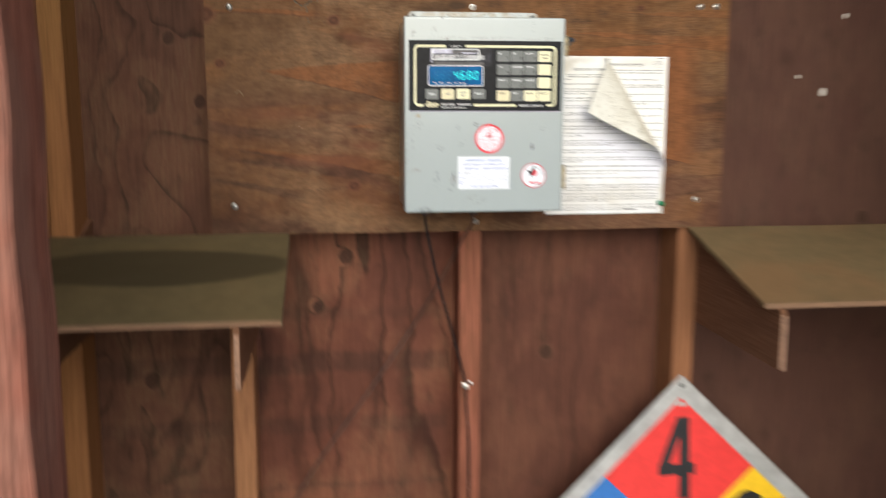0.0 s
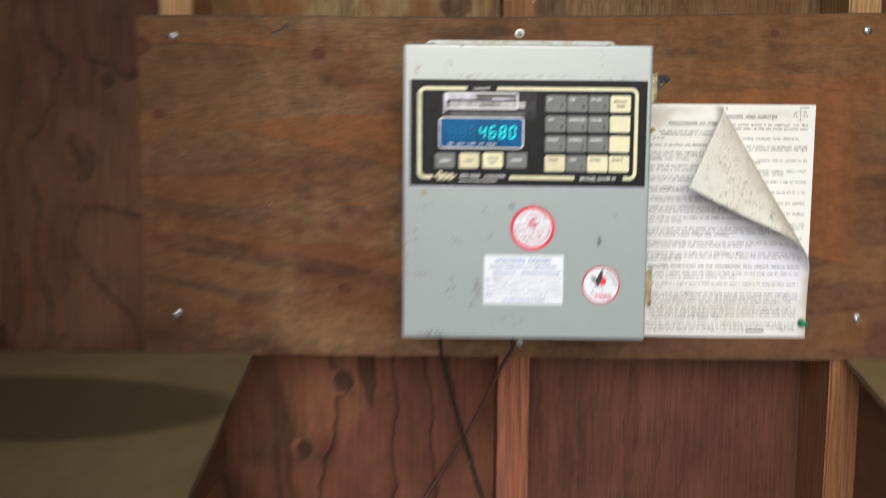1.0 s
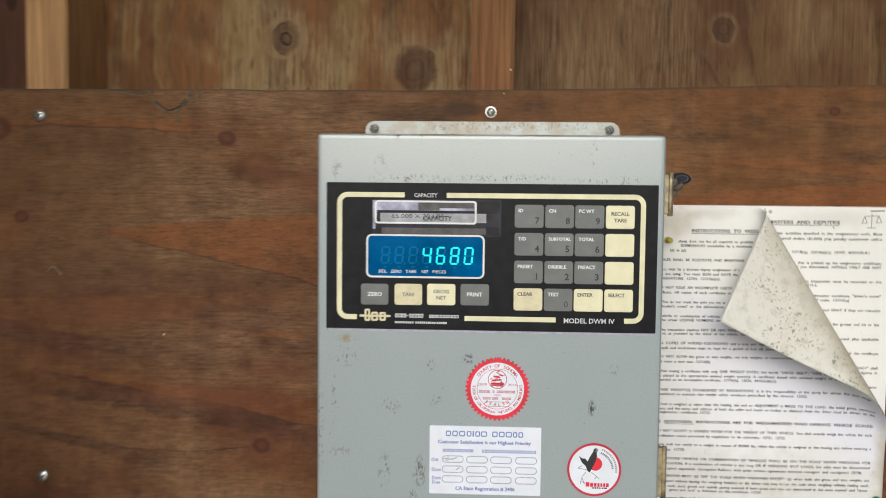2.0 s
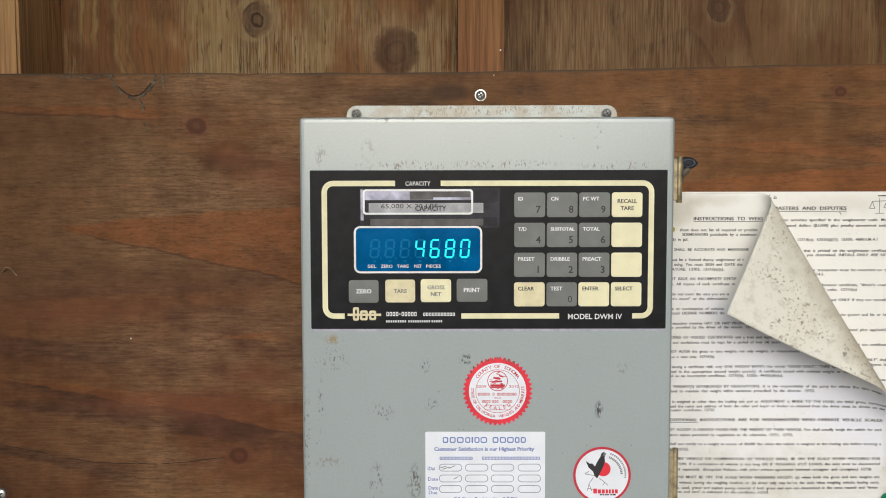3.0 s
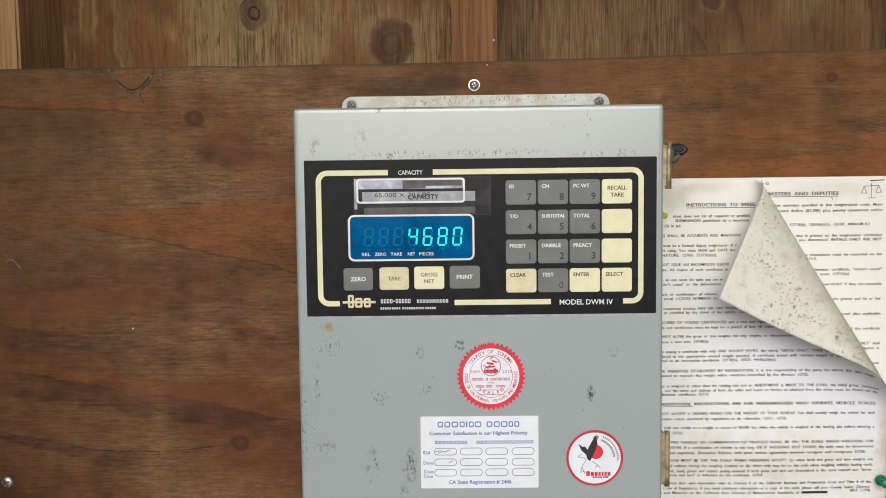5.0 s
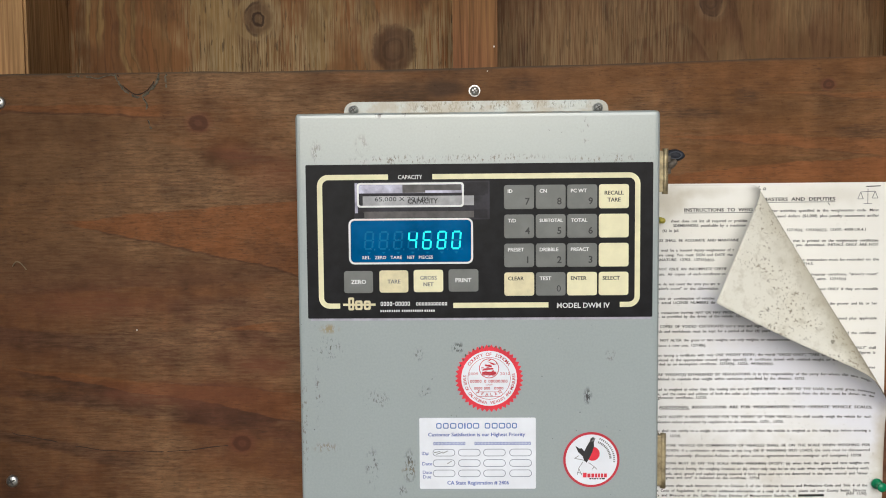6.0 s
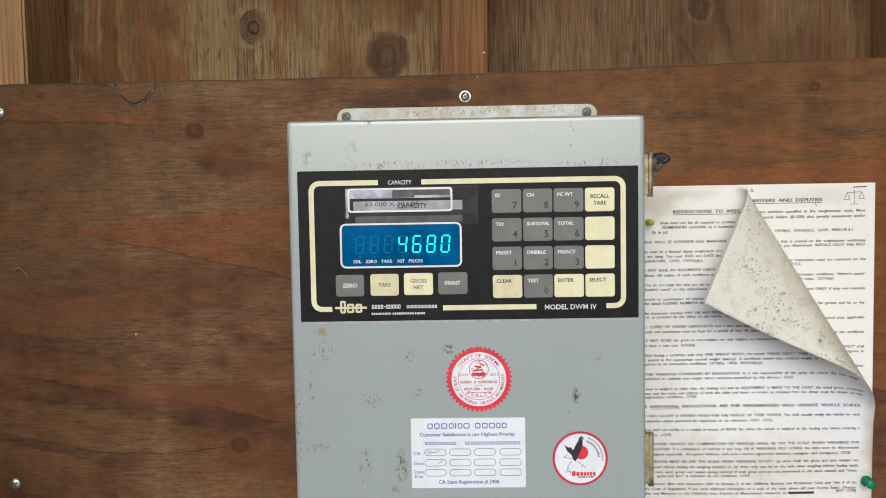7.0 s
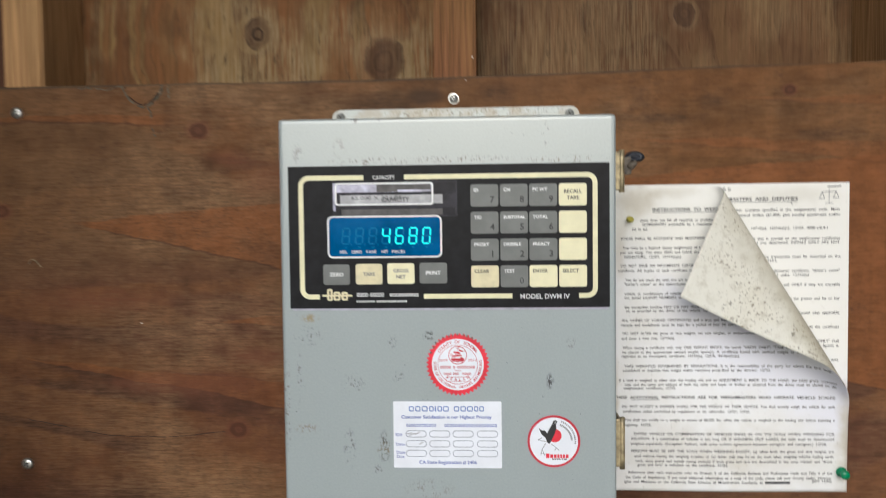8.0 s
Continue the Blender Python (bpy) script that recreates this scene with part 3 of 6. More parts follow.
def paper(name, colour, spots, size, dense=0.0):
    m, nt, bsdf = material(name)
    p = place(nt)
    n = noise_at(nt, p, 22.0, 4.0, 0.6)
    base = mix(nt, smooth(nt, n, 0.35, 0.75), colour, tuple(c * k for c, k in zip(colour, (0.95, 0.935, 0.90))))
    s = times(nt, smooth(nt, noise_at(nt, p, size, 2.5, 0.6), 0.63 - dense, 0.70 - dense), smooth(nt, n, 0.42, 0.58))
    base = mix(nt, maths(nt, "MULTIPLY", s, spots), base, (0.16, 0.125, 0.08))
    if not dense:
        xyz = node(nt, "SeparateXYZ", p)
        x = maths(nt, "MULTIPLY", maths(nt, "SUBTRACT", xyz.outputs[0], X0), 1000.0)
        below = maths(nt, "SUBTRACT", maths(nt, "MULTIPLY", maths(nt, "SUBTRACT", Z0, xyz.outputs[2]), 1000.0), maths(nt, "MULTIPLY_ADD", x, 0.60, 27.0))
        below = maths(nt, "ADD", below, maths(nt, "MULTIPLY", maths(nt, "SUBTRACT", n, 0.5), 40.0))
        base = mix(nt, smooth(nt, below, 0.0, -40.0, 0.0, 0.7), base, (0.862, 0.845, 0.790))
        # lavender tint below the flap's edge: its bluish shade painted onto the sheet
        flap_shade = times(nt, smooth(nt, below, -12.0, 4.0), smooth(nt, below, 75.0, 20.0), smooth(nt, x, 165.0, 215.0))
        base = mix(nt, times(nt, flap_shade, 0.7), base, (0.775, 0.780, 0.890))
    # soil marks; the last two entries broadly dim the sheets' lower part
    stains_and_dimming = ((160, 66, 22, 14, 0.5), (190, 58, 30, 6, 0.3), (141, 250, 5, 45, 0.75), (139, 305, 4, 20, 0.8), (300, 62, 40, 8, 0.2), (205, 170, 50, 20, 0.15), (240, 290, 60, 25, 0.15), (148, 110, 6, 30, 0.4), (349, 282, 9, 55, 0.65), (300, 300, 70, 30, 0.2), (190, 300, 60, 40, 0.2))
    for x, d, wide, tall, force in (() if dense else stains_and_dimming):
        v = around(nt, p, x, d, wide, tall, 1.3, 80.0)
        base = mix(nt, smooth(nt, v, 1.5, 0.1, 0.0, force), base, (0.46, 0.40, 0.28))
    if dense:
        big = times(nt, smooth(nt, noise_at(nt, p, size * 0.40, 4.0, 0.7), 0.635, 0.70), smooth(nt, noise_at(nt, p, 34.0, 2.0), 0.45, 0.60))
        base = mix(nt, maths(nt, "MULTIPLY", big, 0.85), base, (0.10, 0.085, 0.065))
        xyz = node(nt, "SeparateXYZ", p)
        x = maths(nt, "MULTIPLY", maths(nt, "SUBTRACT", xyz.outputs[0], X0), 1000.0)
        d = maths(nt, "MULTIPLY", maths(nt, "SUBTRACT", Z0, xyz.outputs[2]), 1000.0)
        # tan band along the fold: crease soil plus the roll's shading in the colour
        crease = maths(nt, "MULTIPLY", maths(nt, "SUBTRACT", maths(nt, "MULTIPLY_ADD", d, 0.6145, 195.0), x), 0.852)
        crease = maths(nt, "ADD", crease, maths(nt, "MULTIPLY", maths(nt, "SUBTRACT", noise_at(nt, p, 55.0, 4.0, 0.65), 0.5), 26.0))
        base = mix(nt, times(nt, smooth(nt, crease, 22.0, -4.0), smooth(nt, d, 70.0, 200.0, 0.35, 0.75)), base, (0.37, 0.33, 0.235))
        cloud = smooth(nt, noise_at(nt, p, 120.0, 4.0, 0.65), 0.48, 0.72, 0.0, 0.45)
        base = mix(nt, cloud, base, (0.42, 0.38, 0.30))
    put(nt, bsdf.inputs["Base Color"], base)
    bsdf.inputs["Roughness"].default_value = 0.8
    bumped(nt, bsdf, n, 0.12, 0.002)
    return m


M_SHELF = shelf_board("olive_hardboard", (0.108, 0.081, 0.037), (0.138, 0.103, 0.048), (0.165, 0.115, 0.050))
M_SHELFTAN = shelf_board("tan_hardboard", (0.150, 0.104, 0.048), (0.190, 0.132, 0.062), (0.250, 0.130, 0.055))
M_GREY = grey_paint()
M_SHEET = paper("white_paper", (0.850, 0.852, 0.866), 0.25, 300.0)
M_FLAP = paper("soiled_paper_back", (0.735, 0.718, 0.650), 0.8, 430.0, 0.056)
M_INK = plain("black_ink", (0.022, 0.022, 0.024), 0.7, grain=0.3)
M_PALEINK = plain("grey_ink", (0.20, 0.20, 0.21), 0.7, grain=0.3)
M_FACE = plain("black_faceplate", (0.012, 0.012, 0.014), 0.40, grain=0.25, scale=90.0, bump=0.03, spec=0.14)
M_CREAM = plain("cream_print", (0.76, 0.72, 0.47), 0.45, grain=0.08)
M_WHITE = plain("white_print", (0.74, 0.75, 0.76), 0.45, grain=0.08)
M_KEYGREY = plain("grey_key", (0.150, 0.158, 0.153), 0.42, grain=0.12)
M_KEYCREAM = plain("cream_key", (0.79, 0.745, 0.50), 0.42, grain=0.04, scale=120.0)
M_KEYTAN = plain("grubby_cream_key", (0.70, 0.63, 0.41), 0.45, grain=0.08, scale=160.0)
M_GLASS = plain("blue_display_filter", (0.002, 0.055, 0.150), 0.12, grain=0.4, scale=30.0, spec=0.12)
M_GLASS.node_tree.nodes["Principled BSDF"].inputs["Emission Color"].default_value = (0.0, 0.16, 0.42, 1)
M_GLASS.node_tree.nodes["Principled BSDF"].inputs["Emission Strength"].default_value = 0.23
M_GHOST = plain("unlit_segment", (0.004, 0.090, 0.190), 0.3, spec=0.1)
M_GHOST.node_tree.nodes["Principled BSDF"].inputs["Emission Color"].default_value = (0.0, 0.20, 0.46, 1)
M_GHOST.node_tree.nodes["Principled BSDF"].inputs["Emission Strength"].default_value = 0.28
M_LIT = glowing("lit_segment", (0.03, 0.85, 0.80), 1.3)
M_TAPE = plain("clear_tape", (0.020, 0.019, 0.028), 0.34, grain=0.6, scale=60.0, spec=0.25)
M_STRIP = plain("paper_strip_under_tape", (0.36, 0.365, 0.39), 0.25, grain=0.25, coat=0.6)
M_LAVENDER = plain("lavender_tape_reflection", (0.34, 0.335, 0.45), 0.25, grain=0.55, scale=55.0, coat=0.8)
M_DARKSTRIP = plain("dark_tape_strip", (0.015, 0.014, 0.020), 0.32, grain=0.4, spec=0.2)
M_RED = plain("red_print", (0.70, 0.020, 0.045), 0.5, grain=0.12)
M_CRIMSON = plain("crimson_print", (0.50, 0.018, 0.040), 0.5, grain=0.12)
M_LABEL = plain("white_label", (0.80, 0.825, 0.90), 0.42, grain=0.04)
M_BLUE = plain("blue_print", (0.075, 0.125, 0.42), 0.5, grain=0.1)
M_PALEBLUE = plain("pale_blue_print", (0.11, 0.20, 0.50), 0.5, grain=0.1)
M_SLATE = plain("slate_outline_print", (0.17, 0.20, 0.27), 0.5, grain=0.1)
M_CABLE = plain("glossy_black_sheath", (0.016, 0.015, 0.015), 0.24, grain=0.3)
M_CABLEGREY = plain("dusty_cable", (0.075, 0.040, 0.030), 0.55, grain=0.3)
M_KNOB = plain("dull_black_plastic", (0.020, 0.022, 0.030), 0.62, grain=0.4, scale=120.0, bump=0.4, spec=0.3)
M_DUSTY = plain("dusty_plastic", (0.055, 0.060, 0.075), 0.7, grain=0.3, scale=150.0)
M_GRIME = plain("grimy_metal", (0.115, 0.095, 0.075), 0.6, metal=0.2, grain=0.45, scale=160.0)
M_ZINC = plain("zinc_screw", (0.62, 0.61, 0.58), 0.32, metal=0.9, grain=0.15, scale=400.0)
M_SLOT = plain("screw_recess", (0.06, 0.055, 0.05), 0.6)
M_BRASS = plain("yellowed_latch_steel", (0.33, 0.27, 0.16), 0.42, metal=0.4, grain=0.45, scale=120.0)
M_DULL = plain("dull_screw", (0.28, 0.29, 0.28), 0.5, metal=0.4, grain=0.3, scale=300.0)
M_ALU = plain("bare_aluminium", (0.56, 0.56, 0.55), 0.42, metal=0.55, grain=0.15, scale=25.0)
M_PLRED = plain("placard_red", (0.72, 0.045, 0.040), 0.38, grain=0.08)
M_PLBLUE = plain("placard_blue", (0.045, 0.17, 0.50), 0.38, grain=0.08)
M_PLYELLOW = plain("placard_yellow", (0.80, 0.50, 0.015), 0.38, grain=0.08)
M_PLWHITE = plain("placard_white", (0.78, 0.78, 0.76), 0.38, grain=0.06)
M_PLBLACK = plain("placard_black", (0.022, 0.022, 0.024), 0.4)
M_GREENPIN = plain("green_plastic", (0.010, 0.22, 0.095), 0.3)
M_YELLOWPIN = plain("yellow_plastic", (0.46, 0.40, 0.05), 0.45)
M_FIBRE = plain("dull_tan_fibre", (0.26, 0.20, 0.12), 0.9, grain=0.3)
M_FLECK = plain("white_fleck", (0.66, 0.62, 0.56), 0.8, grain=0.2)
M_CRACK = plain("crack_shadow", (0.100, 0.086, 0.060), 0.9, grain=0.5, scale=300.0)

# ---- mesh helpers ----
ORIGIN = {}


def thing(name, origin, label, category, group="", kind=""):
    ob = new(name)
    ob.location = origin
    ob.empty_display_size = 0.05
    ORIGIN[ob.name] = Vector(origin)
    return tagged(ob, label, category, group, kind)


def part(name, bm, mat, parent=None, label="", smooth_faces=False):
    """Links a bmesh given in world metres as one mesh object under parent."""
    base = ORIGIN[parent.name] if parent else Vector((0, 0, 0))
    bmesh.ops.translate(bm, verts=bm.verts, vec=-base)
    bmesh.ops.recalc_face_normals(bm, faces=bm.faces) if smooth_faces is not None else None
    me = bpy.data.meshes.new(name)
    bm.to_mesh(me)
    bm.free()
    for mt in (mat if isinstance(mat, (list, tuple)) else (mat,)):
        me.materials.append(mt)
    if smooth_faces:
        for f in me.polygons:
            f.use_smooth = True
    ob = new(name, me)
    ob.parent = parent
    ORIGIN[ob.name] = base
    if label:
        tagged(ob, label)
    return ob


def box(x0, x1, y0, y1, z0, z1, bevel=0.0, bm=None, seg=2):
    bm = bm or bmesh.new()
    made = bmesh.ops.create_cube(bm, size=1.0)
    verts = made["verts"]
    for v in verts:
        v.co = Vector((x0 + (v.co.x + 0.5) * (x1 - x0), y0 + (v.co.y + 0.5) * (y1 - y0), z0 + (v.co.z + 0.5) * (z1 - z0)))
    if bevel:
        edges = list({e for v in verts for e in v.link_edges})
        bmesh.ops.bevel(bm, geom=edges, offset=bevel, segments=seg, affect="EDGES", profile=0.6)
    return bm


def lumber(x0, x1, y0, y1, z0, z1, wear=0.0012, steps=10, seed=0):
    """A sawn length along its longest side, its edges eased and slightly uneven."""
    bm = box(x0, x1, y0, y1, z0, z1)
    size = (x1 - x0, y1 - y0, z1 - z0)
    axis = size.index(max(size))
    edges = [e for e in bm.edges if abs((e.verts[0].co - e.verts[1].co)[axis]) > 1e-6]
    bmesh.ops.subdivide_edges(bm, edges=edges, cuts=steps, use_grid_fill=True)
    long_edges = [e for e in bm.edges if len(e.link_faces) == 2 and abs((e.verts[0].co - e.verts[1].co)[axis]) > 1e-6 and e.calc_face_angle(0) > 1.0]
    bmesh.ops.bevel(bm, geom=long_edges, offset=0.0022, segments=2, affect="EDGES")
    for v in bm.verts:
        n = noise.noise_vector(v.co * 9.0 + Vector((seed * 3.1, 0, 0))) * wear
        n[axis] = 0
        v.co += n
    return bm


def rr(cx, cz, w, h, r, n=4):
    """A rounded rectangle in the x-z plane, counter-clockwise."""
    pts = []
    for sx, sz, a0 in ((1, 1, 0), (-1, 1, 90), (-1, -1, 180), (1, -1, 270)):
        for i in range(n + 1):
            a = radians(a0 + 90 * i / n)
            pts.append((cx + sx * (w / 2 - r) + r * math.cos(a), cz + sz * (h / 2 - r) + r * math.sin(a)))
    return pts


def disc(cx, cz, r, n=40):
    return [(cx + r * math.cos(2 * math.pi * i / n), cz + r * math.sin(2 * math.pi * i / n)) for i in range(n)]


def prism(pts, y_back, y_front, bm=None, bevel=0.0):
    bm = bm or bmesh.new()
    back = [bm.verts.new((x, y_back, z)) for x, z in pts]
    front = [bm.verts.new((x, y_front, z)) for x, z in pts]
    top = bm.faces.new(front)
    bm.faces.new(back[::-1])
    for i in range(len(pts)):
        j = (i + 1) % len(pts)
        bm.faces.new((back[i], back[j], front[j], front[i]))
    if bevel:
        bmesh.ops.bevel(bm, geom=list(top.edges), offset=bevel, segments=2, affect="EDGES")
    return bm


def ring(outer, inner, y_back, y_front, bm=None):
    bm = bm or bmesh.new()
    rows = [[bm.verts.new((x, y, z)) for x, z in pts] for pts, y in ((outer, y_back), (outer, y_front), (inner, y_front), (inner, y_back))]
    n = len(outer)
    for a, b in zip(rows, rows[1:]):
        for i in range(n):
            j = (i + 1) % n
            bm.faces.new((a[i], a[j], b[j], b[i]))
    return bm


def bar(bm, x0, x1, z0, z1, y, thick=0.0001):
    return prism([(x0, z0), (x1, z0), (x1, z1), (x0, z1)], y + thick, y, bm)


def stroke(bm, a, b, width, y, thick=0.0001):
    """A straight stroke from a to b in the x-z plane."""
    d = Vector((b[0] - a[0], b[1] - a[1])).normalized() * width / 2
    n = Vector((-d.y, d.x))
    return prism([(a[0] + n.x, a[1] + n.y), (a[0] - n.x, a[1] - n.y), (b[0] - n.x, b[1] - n.y), (b[0] + n.x, b[1] + n.y)], y + thick, y, bm)


LETTERS = {}


def letters(text, bold=0.0):
    """Flat outlines of a line of text one unit high, by the built-in font."""
    key = (text, bold)
    if key not in LETTERS:
        cu = bpy.data.curves.new("line", "FONT")
        cu.body, cu.size, cu.resolution_u, cu.offset = text, 1.0, 2, bold
        ob = bpy.data.objects.new("line", cu)
        me = bpy.data.meshes.new_from_object(ob)
        LETTERS[key] = ([v.co.copy() for v in me.vertices], [tuple(p.vertices) for p in me.polygons])
        bpy.data.objects.remove(ob)
        bpy.data.curves.remove(cu)
        bpy.data.meshes.remove(me)
    return LETTERS[key]


def write(bm, text, x0, x1, z, height, y, bold=0.0, turn=None):
    """Writes a line between x0 and x1 (or centred on x0 if x1 is None), its capitals centred on z."""
    verts, faces = letters(text, bold)
    if not verts:
        return bm
    lo, hi = min(v.x for v in verts), max(v.x for v in verts)
    k = height / 0.70
    kx = k if x1 is None else (x1 - x0) / (hi - lo)
    start = x0 - (hi - lo) * k / 2 if x1 is None else x0
    made = []
    for v in verts:
        px, pz = start + (v.x - lo) * kx, z - height / 2 + v.y * k
        if turn:
            (cx, cz), a = turn
            dx, dz = px - cx, pz - cz
            px, pz = cx + dx * math.cos(a) - dz * math.sin(a), cz + dx * math.sin(a) + dz * math.cos(a)
        made.append(bm.verts.new((px, y, pz)))
    for f in faces:
        bm.faces.new([made[i] for i in f])
    return bm


def arc_write(bm, text, cx, cz, r, start, end, height, y, outward=True):
    """Writes along a circle, from the angle start to end in degrees (0 is right, 90 up)."""
    n = len(text)
    for i, ch in enumerate(text):
        if ch == " ":
            continue
        a = radians(start + (end - start) * (i + 0.5) / n)
        px, pz = cx + r * math.cos(a), cz + r * math.sin(a)
        write(bm, ch, px, None, pz, height, y, 0.01, turn=((px, pz), a - math.pi / 2 if outward else a + math.pi / 2))
    return bm


def tube(points, r, n=8, steps=6):
    """A round cable through the points, smoothed."""
    p = [Vector(q) for q in points]
    line = []
    for i in range(len(p) - 1):
        a, b, c, d = p[max(i - 1, 0)], p[i], p[i + 1], p[min(i + 2, len(p) - 1)]
        for s in range(steps):
            t = s / steps
            line.append(0.5 * (2 * b + (c - a) * t + (2 * a - 5 * b + 4 * c - d) * t * t + (3 * b - a - 3 * c + d) * t ** 3))
    line.append(p[-1])
    bm = bmesh.new()
    rows = []
    for i, q in enumerate(line):
        d = (line[min(i + 1, len(line) - 1)] - line[max(i - 1, 0)]).normalized()
        u = d.cross(Vector((0, 1, 0.01))).normalized()
        w = d.cross(u).normalized()
        rows.append([bm.verts.new(q + r * (u * math.cos(2 * math.pi * k / n) + w * math.sin(2 * math.pi * k / n))) for k in range(n)])
    for a, b in zip(rows, rows[1:]):
        for k in range(n):
            j = (k + 1) % n
            bm.faces.new((a[k], a[j], b[j], b[k]))
    bm.faces.new(rows[0][::-1]), bm.faces.new(rows[-1])
    return bm


def lathe(cx, cz, profile, n=20):
    """Turned about an axis along y through (cx, cz): profile rows are (radius, y)."""
    bm = bmesh.new()
    rows = [[bm.verts.new((cx + r * math.cos(2 * math.pi * k / n), y, cz + r * math.sin(2 * math.pi * k / n))) for k in range(n)] for r, y in profile]
    for a, b in zip(rows, rows[1:]):
        for k in range(n):
            j = (k + 1) % n
            bm.faces.new((a[k], a[j], b[j], b[k]))
    bm.faces.new(rows[0]), bm.faces.new(rows[-1][::-1])
    return bm


# ---- the structure ----
ground = tagged(part("ground", box(-300, 300, -300, 300, -0.16, -0.062), M_GROUND), "worn grey concrete yard reaching to the horizon", "ground", kind="structure")
floor = thing("floor", (0, 0, -0.06), "worn wooden plank floor of the open shed", "floor", kind="structure")
for i in range(7):
    y = 0.62 + i * 0.14
    if y < 1.58:
        part("plank", box(-2.0, 1.27, y, y + 0.136, -0.06, 0.0, 0.003), M_FLOOR, floor)

wall = thing("wall_north", (0, WALL, 0), "dark reddish-brown plywood wall on bare studs", "wall", kind="structure")
part("sheathing", box(-0.530, 1.25, WALL, WALL + 0.016, 0.0, 2.62), M_SHEATH, wall)
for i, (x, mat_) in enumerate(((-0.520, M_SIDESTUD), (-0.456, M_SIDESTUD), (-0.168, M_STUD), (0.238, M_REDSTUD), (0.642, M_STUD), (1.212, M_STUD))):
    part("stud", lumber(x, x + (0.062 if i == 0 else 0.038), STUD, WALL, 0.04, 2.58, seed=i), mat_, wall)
part("plate", lumber(-0.512, 1.25, STUD, WALL, 0.0, 0.038), M_STUD, wall)
part("plate", lumber(-0.512, 1.25, STUD, WALL, 2.582, 2.62), M_STUD, wall)

# a dark room behind the doorway beside the doubled studs
room = thing("wall_back_room", (-1.2, 2.4, 0), "dark unlit board room behind the doorway", "wall", kind="structure")
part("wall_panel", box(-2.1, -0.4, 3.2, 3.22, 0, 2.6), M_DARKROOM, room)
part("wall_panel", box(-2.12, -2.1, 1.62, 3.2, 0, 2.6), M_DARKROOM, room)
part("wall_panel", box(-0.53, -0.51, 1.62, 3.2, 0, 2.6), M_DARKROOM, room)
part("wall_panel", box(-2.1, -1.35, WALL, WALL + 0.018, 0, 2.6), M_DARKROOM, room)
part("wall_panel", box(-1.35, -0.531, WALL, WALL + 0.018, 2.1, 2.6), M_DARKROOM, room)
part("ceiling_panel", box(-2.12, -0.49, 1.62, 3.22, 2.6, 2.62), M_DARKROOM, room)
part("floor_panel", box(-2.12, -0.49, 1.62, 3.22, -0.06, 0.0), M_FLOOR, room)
tagged(part("wall_west", box(-2.1, -2.08, -0.5, 1.598, 0, 2.6), M_DARKROOM), "unseen plain board end wall added to the shed", "wall", kind="structure")

ceiling = tagged(part("ceiling", box(-2.2, 1.40, 0.70, 1.75, 2.625, 2.66), M_ROOF), "board roof over the open shed", "ceiling", kind="structure")

# unseen front boards, added to block light and darken the left
front = thing("shade_wall_south", (-1.2, 0.75, 0), "unseen board wall added to block light beside the shed's open front", "wall", kind="structure")
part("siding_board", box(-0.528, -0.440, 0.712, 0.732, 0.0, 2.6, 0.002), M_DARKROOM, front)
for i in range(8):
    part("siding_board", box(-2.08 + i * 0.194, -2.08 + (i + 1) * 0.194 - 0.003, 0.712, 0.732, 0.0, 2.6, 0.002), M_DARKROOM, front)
# right boards and header, also unseen, narrow the opening for the light
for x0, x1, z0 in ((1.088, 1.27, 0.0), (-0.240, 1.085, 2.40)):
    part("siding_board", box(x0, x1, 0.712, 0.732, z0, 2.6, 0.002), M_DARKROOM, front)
# unseen end wall, set close in to shade the right side
tagged(part("wall_east", box(1.252, 1.27, 0.735, 1.62, 0, 2.6), M_DARKROOM), "unseen plain board end wall added to the shed", "wall", kind="structure")
post = thing("post", (-0.285, 0.75, 0), "weathered reddish-stained square timber post", "post")
part("timber", lumber(-0.330, -0.241, 0.705, 0.795, 0.0, 2.62, wear=0.004, steps=60, seed=7), M_POST, post)

# ---- the plywood backing board ----
board = thing("backing_board", (0.26, BOARD, 1.5), "brown plywood backing board screwed across the studs", "board")
bm = box(-0.190, 0.713, BOARD, STUD - 0.0005, 1.2975, 1.6985)
bmesh.ops.subdivide_edges(bm, edges=bm.edges, cuts=24, use_grid_fill=True)
for v in bm.verts:
    n = noise.noise_vector(v.co * 60.0)
    if abs(v.co.z - 1.2975) < 1e-4 or abs(v.co.z - 1.6985) < 1e-4:
        v.co.z += n.z * 0.0012
    rise = (v.co.z - 1.2975) / 0.401
    v.co.z += rise * (0.0008 + 0.0075 * min(max((v.co.x - 0.20) / 0.45, 0.0), 1.0))
    if abs(v.co.x + 0.190) < 1e-4 or abs(v.co.x - 0.713) < 1e-4:
        v.co.x += n.x * 0.0015
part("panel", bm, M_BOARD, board)


